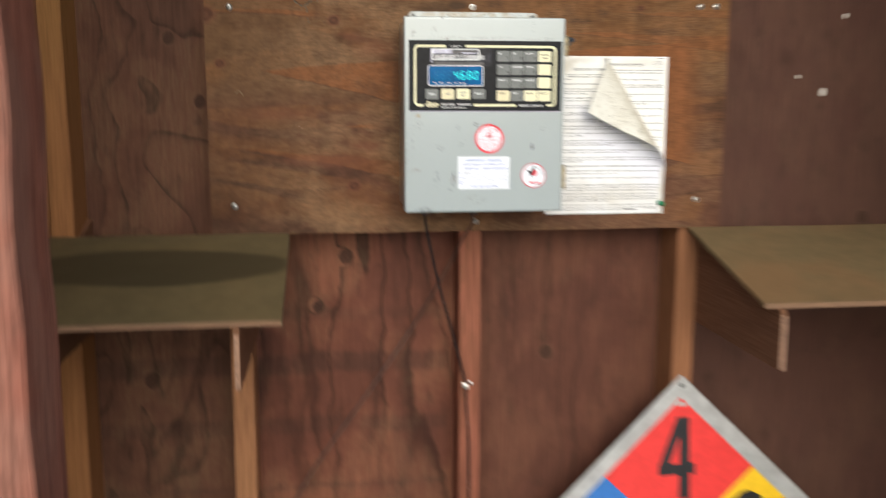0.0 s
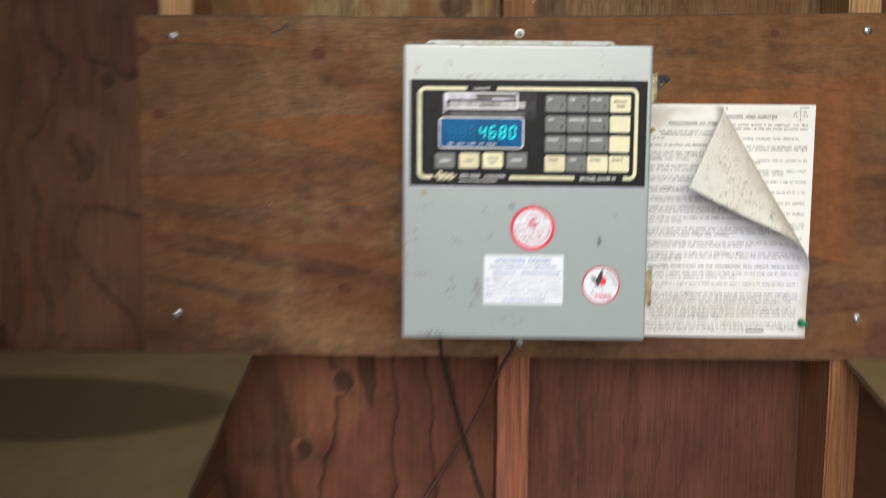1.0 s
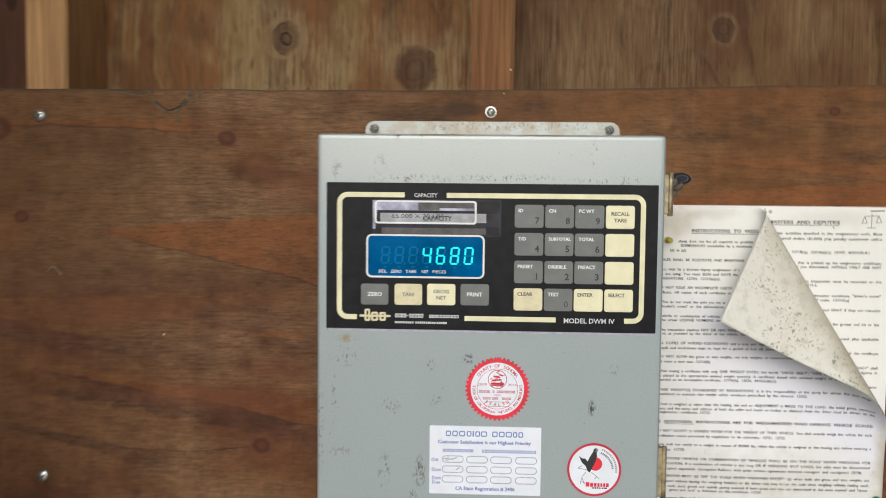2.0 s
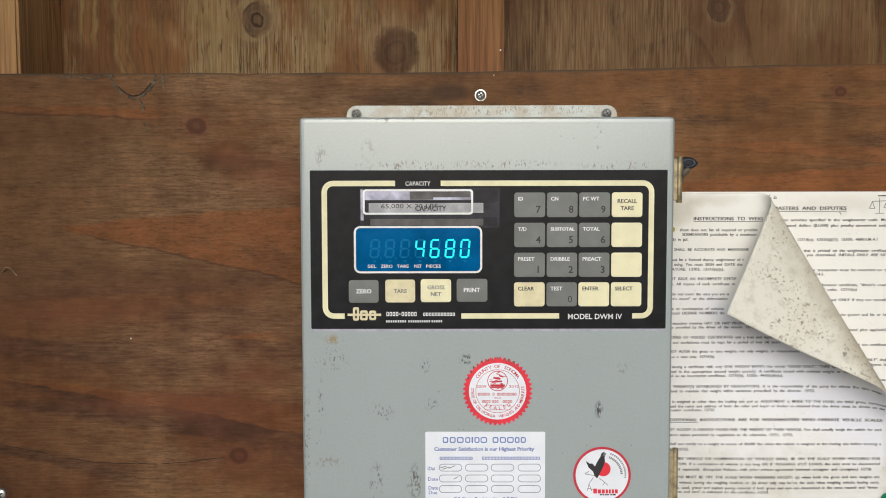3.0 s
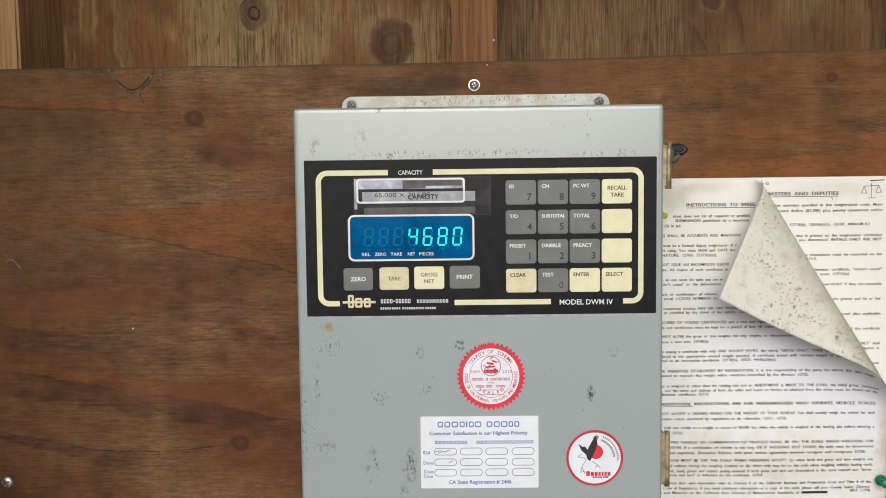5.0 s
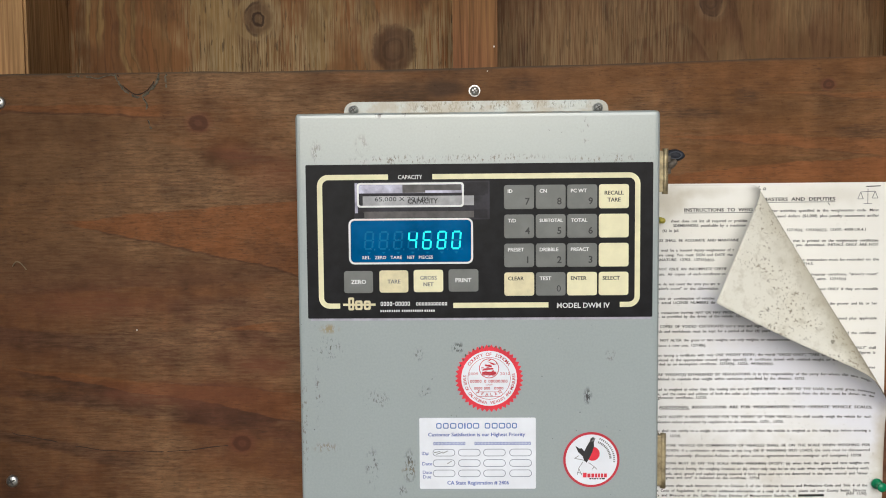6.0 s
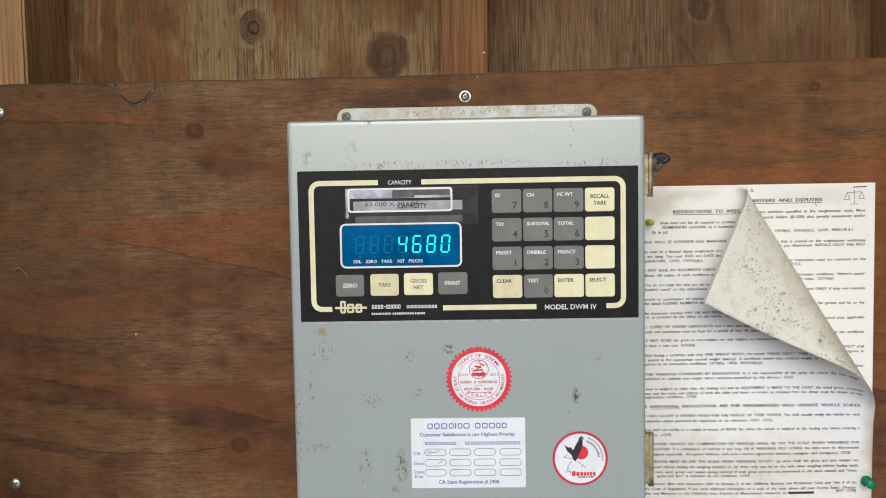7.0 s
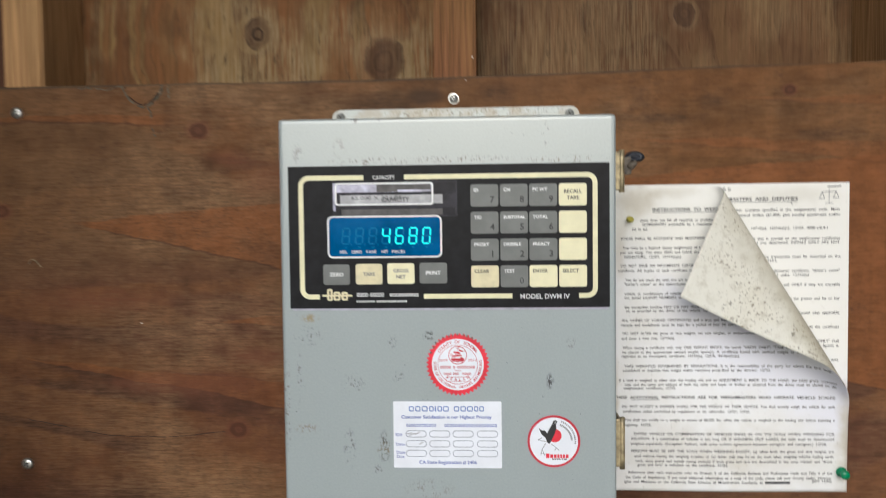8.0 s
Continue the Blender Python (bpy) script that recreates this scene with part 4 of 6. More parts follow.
def screw(x, z, parent, r=0.0058, washer=False, y=BOARD, metal=None):
    metal = metal or M_ZINC
    if washer:
        part("washer", lathe(x, z, ((r * 1.15, y), (r * 1.15, y - 0.0012), (r * 0.8, y - 0.0014))), metal, parent)
        y -= 0.0012
    head = part("screw", lathe(x, z, ((r * 0.95, y), (r * 0.92, y - 0.0012), (r * 0.7, y - 0.0024), (r * 0.35, y - 0.0030), (0.0002, y - 0.0031))), metal, parent, "zinc-plated screw head", True)
    bm = bmesh.new()
    stroke(bm, (x - r * 0.5, z - r * 0.3), (x + r * 0.5, z + r * 0.3), r * 0.22, y - 0.0033, 0.0008)
    stroke(bm, (x - r * 0.3, z + r * 0.5), (x + r * 0.3, z - r * 0.5), r * 0.22, y - 0.0034, 0.0008)
    part("recess", bm, M_SLOT, head)


for x, z in ((-0.149, 1.675), (-0.151, 1.346), (0.659, 1.687), (0.688, 1.688), (0.666, 1.349), (0.263, 1.315)):
    screw(x, z, board)
screw(0.256, 1.6805, board, 0.0042, True)


def crack(points, r, mat):
    bm = tube([(x, BOARD - 0.0001, z) for x, z in (at(*q) for q in points)], r, 6, 7)
    for v in bm.verts:
        v.co.y = BOARD - 0.0002 + (v.co.y - BOARD) * 0.5
        v.co += noise.noise_vector(v.co * 420) * r * 1.5 + noise.noise_vector(v.co * 130) * 0.0012
        v.co.y = min(v.co.y, BOARD + 0.0004)
    part("crack", bm, mat, board)


M_SPLIT = plain("split_shadow", (0.030, 0.017, 0.012), 0.9)
crack([(-304, -46), (-301, -38), (-295, -31), (-286, -27.5), (-278, -28.5), (-272, -33), (-268, -40), (-266, -46)], 0.0010, M_CRACK)
crack([(-302, -46), (-298, -37), (-292, -31.5), (-284, -29.5), (-276, -32), (-271, -39)], 0.0005, M_SPLIT)
crack([(-281, -27), (-278, -20), (-279, -13), (-276, -6), (-275, 1)], 0.0008, M_CRACK)
crack([(-280, -26), (-277, -18), (-277.5, -9), (-275, -1)], 0.0004, M_SPLIT)
crack([(-259, -46), (-261, -40), (-260, -33)], 0.0007, M_CRACK)
crack([(-345, -44.5), (-330, -44), (-318, -43), (-305, -45)], 0.0006, M_CRACK)
crack([(-405, 263), (-342, 276), (-280, 280), (-215, 275)], 0.0003, M_SPLIT)

# ---- the shelves ----


def shelf(x0, x1, zf, brackets, label, top_mat):
    """A shelf board that slopes down to the front, on plywood brackets nailed to the studs' sides."""
    back, front, zb, th = 1.4975, 1.197, 1.2985, 0.008
    top = thing("shelf", ((x0 + x1) / 2, back, zb), label, "shelf", "sloping wall shelves")
    bm = box(x0, x1, front, back, 0, th)
    bmesh.ops.subdivide_edges(bm, edges=[e for e in bm.edges], cuts=7, use_grid_fill=True)
    for v in bm.verts:
        k = (v.co.y - front) / (back - front)
        v.co.z += zf + (zb - zf) * k - th + 0.0012 * noise.noise(v.co * 14)
        v.co.x += 0.0012 * noise.noise(v.co * 40 + Vector((5, 0, 0)))
    part("shelf_board", bm, top_mat, top)
    part("front_edge", box(x0 + 0.001, x1 - 0.001, front - 0.0022, front - 0.0002, zf - th, zf - 0.0006), M_SHELFEDGE, top, "raw brown front edge")
    for bx in brackets:
        slope = (zb - zf) / (back - front)
        bm = bmesh.new()
        y0, y1 = front - 0.006, WALL - 0.002
        under = lambda y: zf - th - 0.0015 + slope * (y - front)
        prof = [(y0, 1.120), (y1, 1.120), (y1, under(y1)), (STUD, under(1.49)), (y0 + 0.008, under(y0 + 0.008)), (y0, under(y0) - 0.006)]
        rows = [[bm.verts.new((x, y, z)) for y, z in prof] for x in (bx, bx + 0.0085)]
        bm.faces.new(rows[0]), bm.faces.new(rows[1][::-1])
        for i in range(len(prof)):
            j = (i + 1) % len(prof)
            bm.faces.new((rows[0][i], rows[1][i], rows[1][j], rows[0][j]))
        b = part("bracket", bm, M_BRACKET, top)
        part("bracket_edge", box(bx + 0.0006, bx + 0.0079, y0 - 0.0015, y0 - 0.0001, 1.121, under(y0) - 0.007), M_EDGE, b)


shelf(-0.460, -0.060, 1.2185, (-0.4178, -0.1270), "olive hardboard shelf with a long dark oval patch", M_SHELF)
shelf(0.655, 1.248, 1.2235, (0.6802, 1.1988), "tan hardboard shelf on plywood brackets beside the placard", M_SHELFTAN)

# ---- the weight indicator ----
ind = thing("weight_indicator", (X0, BOARD, Z0 - 0.305), "grey steel scale indicator box with lit blue display", "indicator")
Y = LID
bm = box(X0 - 0.124, X0 + 0.124, 1.386, 1.4955, Z0 - 0.302, Z0 - 0.003, 0.004)
part("housing", bm, M_GREY, ind)
bm = box(X0 - 0.127, X0 + 0.128, Y, 1.388, Z0 - 0.305, Z0, 0.0035, seg=3)
part("door", bm, M_GREY, ind)
a, b = at(-109, -20), at(113, 6)
bm = prism(rr((a[0] + b[0]) / 2, (a[1] + b[1]) / 2, b[0] - a[0], a[1] - b[1], 0.008), 1.4985, 1.4960, bevel=0.0006)
part("mounting_flange", bm, M_GREY, ind)
for x in (-101, 104):
    sx, sz = at(x, -13.2)
    screw(sx, sz, ind, 0.0038, True, 1.496, M_DULL)

# faceplate with its cream border line
x0, z1 = at(-120, 36)
x1, z0 = at(123, 144.5)
face = part("faceplate", prism(rr((x0 + x1) / 2, (z0 + z1) / 2, x1 - x0, z1 - z0, 0.0008), Y + 0.0004, Y - 0.0009, bevel=0.0003), M_FACE, ind, "black printed keypad faceplate")
# flat lavender strip painting the reflection along the faceplate's lower edge
bm = bmesh.new()
bar(bm, x0 + 0.002, x1 - 0.001, z0 - 0.0017, z0 + 0.001, Y - 0.0002, 0.0003)
part("adhesive_edge", bm, plain("lavender_edge_reflection", (0.40, 0.39, 0.47), 0.4, grain=0.15, scale=150.0), face, "thin pale lavender strip painting the reflection on the faceplate's lower edge")
YF = Y - 0.0010   # the faceplate's print


def corner(cx, cd, r, a0, a1, n=6):
    return [(cx + r * math.cos(radians(a0 + (a1 - a0) * i / n)), cd - r * math.sin(radians(a0 + (a1 - a0) * i / n))) for i in range(n + 1)]


lt, rt, tp, bt, rad = -110.2, 112.2, 44.9, 135.6, 6.0
left_line = [(-62, tp)] + corner(lt + rad, tp + rad, rad, 90, 180) + corner(lt + rad, bt - rad, rad, 180, 270) + [(-97, bt)]
right_line = [(-31, tp)] + corner(rt - rad, tp + rad, rad, 90, 0) + corner(rt - rad, bt - rad, rad, 0, -90) + [(100, bt)]


def band(bm, pts, w):
    """A line of even width with mitred joints."""
    p = [Vector(at(*q)) for q in pts]
    left, right = [], []
    for i, q in enumerate(p):
        d = (p[min(i + 1, len(p) - 1)] - p[max(i - 1, 0)]).normalized()
        n = Vector((-d.y, d.x)) * w / 2
        left.append(bm.verts.new((q.x + n.x, YF - 0.00005, q.y + n.y)))
        right.append(bm.verts.new((q.x - n.x, YF - 0.00005, q.y - n.y)))
    for i in range(len(p) - 1):
        bm.faces.new((right[i], right[i + 1], left[i + 1], left[i]))


bm = bmesh.new()
for pts in (left_line, right_line, [(-17, bt), (50, bt)]):
    band(bm, pts, 0.0037)
part("border_line", bm, M_CREAM, face, "cream border line")
bm = bmesh.new()
write(bm, "CAPACITY", at(-55, 0)[0], at(-38, 0)[0], at(0, 45)[1], 0.0029, YF - 0.00005, 0.01)
part("caption", bm, M_WHITE, face, "white printed word")
bm = bmesh.new()
write(bm, "MODEL DWM IV", at(56, 0)[0], at(93, 0)[0], at(0, 136)[1], 0.0036, YF - 0.00005, 0.015)
part("caption", bm, M_WHITE, face, "white printed word")
bm = bmesh.new()
for start, count, tall, step, d in ((-68.6, 4, 2.9, 2.15, 134.2), (-58.2, 5, 2.9, 2.15, 134.2), (-43.4, 11, 2.3, 2.02, 134.4)):
    for i in range(count):
        c = at(start + step * (i + 0.5), d)
        ring(rr(*c, step * 0.00078, tall / 1000, 0.0004, 2), rr(*c, step * 0.00030, (tall - 1.1) / 1000, 0.0002, 2), YF, YF - 0.0001, bm)
bar(bm, at(-59.8, 0)[0], at(-58.6, 0)[0], at(0, 134.5)[1], at(0, 133.9)[1], YF - 0.00005)
for start, count in ((-68.6, 5), (-60.6, 4), (-53.4, 10), (-37.4, 5)):
    for i in range(count):
        x = start + 1.55 * i
        bar(bm, at(x, 0)[0], at(x + 1.0, 0)[0], at(0, 140.0)[1], at(0, 138.5)[1], YF - 0.00005)
part("maker_line", bm, M_WHITE, face)
bm = bmesh.new()
lx, lz = at(-95, 134.5)
stroke(bm, (lx, lz - 0.0002), (lx + 0.023, lz - 0.0002), 0.0016, YF - 0.00006)
for cx, w, h, dz in ((0.0058, 0.0042, 0.0092, 0.0004), (0.0112, 0.0052, 0.0068, -0.0006), (0.0172, 0.0048, 0.0066, -0.0006)):
    c = (lx + cx, lz + dz)
    ring(rr(*c, w, h, 0.0012), rr(*c, w - 0.0030, h - 0.0030, 0.0005), YF, YF - 0.00012, bm)
part("emblem", bm, M_KEYTAN, face, "worn cream emblem of three outlined blocks")

# capacity window: tape, strips and its white frame
x0, z1 = at(-86, 48)
x1, z0 = at(9, 75)
tape = part("tape_patch", prism(rr((x0 + x1) / 2, (z0 + z1) / 2, x1 - x0, z1 - z0, 0.0006), Y - 0.0008, YF - 0.00015), M_TAPE, ind, "clear tape patch over the capacity window")
bm = bmesh.new()
bar(bm, at(-80, 0)[0], at(-2, 0)[0], at(0, 65)[1], at(0, 57)[1], YF - 0.0002)
part("strip", bm, M_STRIP, tape)
# the tape's lavender reflection, painted as flat pale strips
bm = bmesh.new()
bar(bm, at(-83, 0)[0], at(-10, 0)[0], at(0, 56.2)[1], at(0, 50)[1], YF - 0.00021)
bar(bm, at(-85.5, 0)[0], at(-83.5, 0)[0], at(0, 70)[1], at(0, 49)[1], YF - 0.00021)
part("shiny_strip", bm, M_LAVENDER, tape, "pale lavender strips painting the tape's reflection")
bm = bmesh.new()
bar(bm, at(-8.5, 0)[0], at(8, 0)[0], at(0, 57)[1], at(0, 49)[1], YF - 0.0002)
bar(bm, at(-80, 0)[0], at(6, 0)[0], at(0, 58.2)[1], at(0, 56.6)[1], YF - 0.00022)
bar(bm, at(-83, 0)[0], at(-79, 0)[0], at(0, 73.4)[1], at(0, 69.5)[1], YF - 0.0002)
bar(bm, at(-2, 0)[0], at(7.5, 0)[0], at(0, 74)[1], at(0, 68)[1], YF - 0.0002)
part("dark_strip", bm, M_DARKSTRIP, tape)
bm = bmesh.new()
bar(bm, at(-79, 0)[0], at(-2, 0)[0], at(0, 73.6)[1], at(0, 69)[1], YF - 0.0002)
bar(bm, at(-52, 0)[0], at(-36, 0)[0], at(0, 56.0)[1], at(0, 50.4)[1], YF - 0.00023)
bar(bm, at(-36, 0)[0], at(-11, 0)[0], at(0, 54.4)[1], at(0, 50.4)[1], YF - 0.00023)
part("dim_strip", bm, plain("dim_strip_under_tape", (0.085, 0.080, 0.082), 0.35, grain=0.35, scale=80.0, spec=0.3), tape)
c = at(-46.5, 57.5)
bm = ring(rr(*c, 0.075, 0.0172, 0.0022), rr(*c, 0.0724, 0.0146, 0.0014), YF, YF - 0.0004)
part("window_frame", bm, M_WHITE, tape, "white window outline")
bm = bmesh.new()
write(bm, "65,000 X 20 LBS", at(-71.5, 0)[0], at(-33, 0)[0], at(0, 60.3)[1], 0.0030, YF - 0.00026)
write(bm, "CAPACITY", at(-48.4, 0)[0], at(-27.2, 0)[0], at(0, 61.8)[1], 0.0034, YF - 0.00027, 0.02)
part("typed_line", bm, M_INK, tape)

# the display
c = at(-46.5, 90)
disp = part("display", prism(rr(*c, 0.0845, 0.0295, 0.003), Y - 0.0005, YF - 0.0001), M_GLASS, ind, "deep blue lit digital display")
bm = ring(rr(*c, 0.0875, 0.0322, 0.0042), rr(*c, 0.0848, 0.0296, 0.0030), YF + 0.0002, YF - 0.0005)
part("display_frame", bm, M_WHITE, disp, "white display outline")
SEGMENTS = {"4": "bcfg", "6": "acdefg", "8": "abcdefg", "0": "abcdef", " ": ""}


def segment(bm, cx, cz, s, y):
    w, h, t = 0.0027, 0.0059, 0.0012
    lean = lambda x, z: (cx + x + z * 0.09, cz + z)
    ends = {"a": ((-w, h), (w, h)), "d": ((-w, -h), (w, -h)), "g": ((-w, 0), (w, 0)), "b": ((w, h), (w, 0)), "c": ((w, 0), (w, -h)), "e": ((-w, 0), (-w, -h)), "f": ((-w, h), (-w, 0))}
    (ax, az), (bx, bz) = ends[s]
    g = 0.0005
    if ax == bx:
        az, bz = az - g, bz + g
    else:
        ax, bx = ax + g, bx - g
    stroke(bm, lean(ax, az), lean(bx, bz), t, y, 0.00005)


for i, ch in enumerate("   4680"):
    cx, cz = at(-76 + i * 10.25, 89.3)
    for s in "abcdefg":
        bm = bmesh.new()
        lit = s in SEGMENTS[ch]
        segment(bm, cx, cz, s, YF - (0.0003 if lit else 0.0002))
        part("segment", bm, M_LIT if lit else M_GHOST, disp)
bm = bmesh.new()
for i in range(7):
    cx, cz = at(-76 + i * 10.25, 98.2)
    prism([(cx - 0.0014, cz + 0.0008), (cx, cz - 0.0008), (cx + 0.0014, cz + 0.0008)], YF - 0.00015, YF - 0.0002, bm)
    stroke(bm, (cx + 0.0042, cz + 0.003), (cx + 0.0037, cz + 0.0018), 0.0008, YF - 0.0002, 0.00005)
part("marker", bm, M_GHOST, disp)
bm = bmesh.new()
for word, a, b in (("SEL", -81, -75), ("ZERO", -72, -64), ("TARE", -61, -53), ("NET", -49, -44), ("PIECES", -41, -31)):
    bm = bmesh.new()
    write(bm, word, at(a, 0)[0], at(b, 0)[0], at(0, 101.3)[1], 0.0022, YF - 0.0002, 0.01)
    part("caption", bm, M_WHITE, disp)


def key(x0, x1, d0, d1, mat_, words, ink):
    """A keypad key: words are (text, x, down, capital height) in millimetres from its upper left corner; x is the line's middle if the height is negative."""
    (ax, az), (bx, bz) = at(x0, d0), at(x1, d1)
    k = part("key", prism(rr((ax + bx) / 2, (az + bz) / 2, bx - ax, az - bz, 0.0019), Y - 0.0006, YF - 0.0006, bevel=0.0003), mat_, ind)
    if words:
        bm = bmesh.new()
        for text, x, d, h in words:
            verts, _ = letters(text, 0.012)
            width = (max(v.x for v in verts) - min(v.x for v in verts)) * abs(h) / 0.70
            left = x - width / 2 if h < 0 else x
            write(bm, text, ax + left / 1000, ax + (left + width) / 1000, az - d / 1000, abs(h) / 1000, YF - 0.00065, 0.012)
            write(bm, text, ax + left / 1000 + 0.00013, ax + (left + width) / 1000 + 0.00013, az - d / 1000, abs(h) / 1000, YF - 0.00066, 0.012)
        part("legend", bm, ink, k)


COLS = ((19, 40), (41.2, 62), (63, 84), (85.2, 106))
ROWS_D = ((51.2, 68), (71.8, 88.4), (92.2, 108.8), (112.5, 129))
PAD = (("ID", "7"), ("CN", "8"), ("PC WT", "9"), ("T/D", "4"), ("SUBTOTAL", "5"), ("TOTAL", "6"), ("PRESET", "1"), ("DRIBBLE", "2"), ("PREACT", "3"))
for i, (word, digit) in enumerate(PAD):
    (x0, x1), (d0, d1) = COLS[i % 3], ROWS_D[i // 3]
    key(x0, x1, d0, d1, M_KEYGREY, ((word, 2.6, 4.2, 2.5 if len(word) < 8 else 2.3),), M_WHITE)
    bm = bmesh.new()
    write(bm, digit, at(x0 + 16.4, 0)[0], None, at(0, d0 + 11.4)[1], 0.0047, YF - 0.00065, 0.02)
    part("numeral", bm, M_PLBLACK, ind)
key(*COLS[3], *ROWS_D[0], M_KEYCREAM, (("RECALL", 10.4, 5.9, -2.7), ("TARE", 10.4, 10.7, -2.7)), M_PLBLACK)
key(*COLS[3], *ROWS_D[1], M_KEYCREAM, (), None)
key(*COLS[3], *ROWS_D[2], M_KEYCREAM, (), None)
key(*COLS[0], *ROWS_D[3], M_KEYTAN, (("CLEAR", 2.6, 4.2, 2.6),), M_PLBLACK)
key(*COLS[1], *ROWS_D[3], M_KEYGREY, (("TEST", 2.6, 4.2, 2.6),), M_WHITE)
bm = bmesh.new()
write(bm, "0", at(COLS[1][0] + 16, 0)[0], None, at(0, ROWS_D[3][0] + 11.4)[1], 0.0047, YF - 0.00065)
part("numeral", bm, M_PLBLACK, ind)
key(*COLS[2], *ROWS_D[3], M_KEYCREAM, (("ENTER", 2.6, 4.2, 2.6),), M_PLBLACK)
key(*COLS[3], *ROWS_D[3], M_KEYCREAM, (("SELECT", 2.6, 4.2, 2.6),), M_PLBLACK)
key(-94, -73.6, 110.8, 126.4, M_KEYGREY, (("ZERO", 10.2, 7.6, -2.9),), M_WHITE)
key(-69, -48.6, 110.5, 126.2, M_KEYTAN, (("TARE", 10.2, 7.8, -2.7),), M_PALEINK)
key(-44.8, -24, 110.2, 126, M_KEYCREAM, (("GROSS", 10.4, 5.6, -2.7), ("NET", 10.4, 10.2, -2.7)), M_PALEINK)
key(-20.2, 0.8, 110, 125.8, M_KEYGREY, (("PRINT", 10.4, 7.6, -2.9),), M_WHITE)

# the round county seal
cx, cz = at(8, 188)
pts = []
for i in range(88):
    r = 0.0243 if i % 2 else 0.0222
    a = 2 * math.pi * i / 88
    pts.append((cx + r * math.cos(a), cz + r * math.sin(a)))
seal = part("seal_sticker", prism(pts, Y, Y - 0.0003), M_RED, ind, "red serrated round sealing sticker")
part("seal_face", prism(disc(cx, cz, 0.0198), Y - 0.0002, Y - 0.00042), M_LABEL, seal)
YS = Y - 0.0005
bm = ring(disc(cx, cz, 0.0152), disc(cx, cz, 0.0149), YS + 0.0001, YS)
ring(disc(cx, cz + 0.0072, 0.0071, 28), disc(cx, cz + 0.0072, 0.0066, 28), YS + 0.0001, YS - 0.00002, bm)
for a, b, w in (((-5, 4), (5, 4), 1.6), ((-4, 6.5), (3, 7), 1.2), ((-3, 9.5), (2, 8.6), 1.3), ((-5, 2.6), (4, 2.8), 0.8), ((1, 11), (4, 10), 1.1)):
    stroke(bm, (cx + a[0] / 1000, cz + a[1] / 1000), (cx + b[0] / 1000, cz + b[1] / 1000), w / 1000, YS)
write(bm, "2009", cx - 0.0147, cx - 0.0078, cz + 0.0034, 0.0019, YS)
write(bm, "2010", cx + 0.0078, cx + 0.0147, cz + 0.0034, 0.0019, YS)
for start, count, z, step, tall in ((-13.6, 5, -2.0, 1.66, 1.9), (-3.6, 1, -2.0, 1.6, 1.9), (-0.6, 8, -2.0, 1.72, 1.9), (-10.8, 4, -7.1, 1.5, 1.7), (-3.8, 3, -7.1, 1.5, 1.7), (3.4, 4, -7.1, 1.7, 1.7)):
    for i in range(count):
        c = (cx + (start + step * (i + 0.5)) / 1000, cz + z / 1000)
        ring(rr(*c, step * 0.00080, tall / 1000, 0.0003, 2), rr(*c, step * 0.00036, (tall - 0.8) / 1000, 0.0001, 2), YS + 0.0001, YS, bm)
write(bm, "SEALER", cx, None, cz - 0.0045, 0.0011, YS)
arc_write(bm, "COUNTY OF SONOMA", cx, cz, 0.0174, 147, 33, 0.0024, YS)
arc_write(bm, "STATE OF CALIFORNIA", cx, cz, 0.0174, 172, 264, 0.0021, YS, False)
arc_write(bm, "WEIGHTS AND MEASURES", cx, cz, 0.0174, 275, 372, 0.0021, YS, False)
arc_write(bm, "SEALED", cx, cz + 0.003, 0.0146, 232, 308, 0.0023, YS, False)
for i in range(26):
    a, r = random.random() * 6.28, 0.0060 * math.sqrt(random.random())
    q = (cx + r * math.cos(a), cz + 0.0072 + r * math.sin(a))
    t = random.random() * 0.9 - 0.25
    stroke(bm, q, (q[0] + 0.0018 * math.cos(t), q[1] + 0.0018 * math.sin(t)), 0.00045, YS - 0.00001)
ring(rr(cx, cz - 0.0113, 0.0190, 0.0036, 0.0017), rr(cx, cz - 0.0113, 0.0184, 0.0030, 0.0015), YS + 0.0001, YS, bm)
part("seal_print", bm, M_CRIMSON, seal)
bm = bmesh.new()
for i in range(11):
    a = radians(58 + i * 9.5 + random.random() * 4)
    r = 0.0222 + random.random() * 0.0012
    q = (cx + r * math.cos(a), cz + r * math.sin(a))
    prism([(q[0] + (0.0004 + 0.0006 * random.random()) * math.cos(k * 1.25), q[1] + (0.0005 + 0.0009 * random.random()) * math.sin(k * 1.25)) for k in range(5)], Y - 0.0002, Y - 0.00036, bm)
part("dark_nick", bm, M_GRIME, seal, "dark nicks in the upper rim")

# the service label
(ax, az), (bx, bz) = at(-42, 216.4), at(41, 268)
lab = part("service_label", prism(rr((ax + bx) / 2, (az + bz) / 2, bx - ax, az - bz, 0.001), Y, Y - 0.0003), M_LABEL, ind, "white service label with blue printing")
YL = Y - 0.0004


def lab_x(px):
    return ax + (px - 78) / 495 * (bx - ax)


def lab_z(py):
    return az - (py - 360) / 297 * (az - bz)


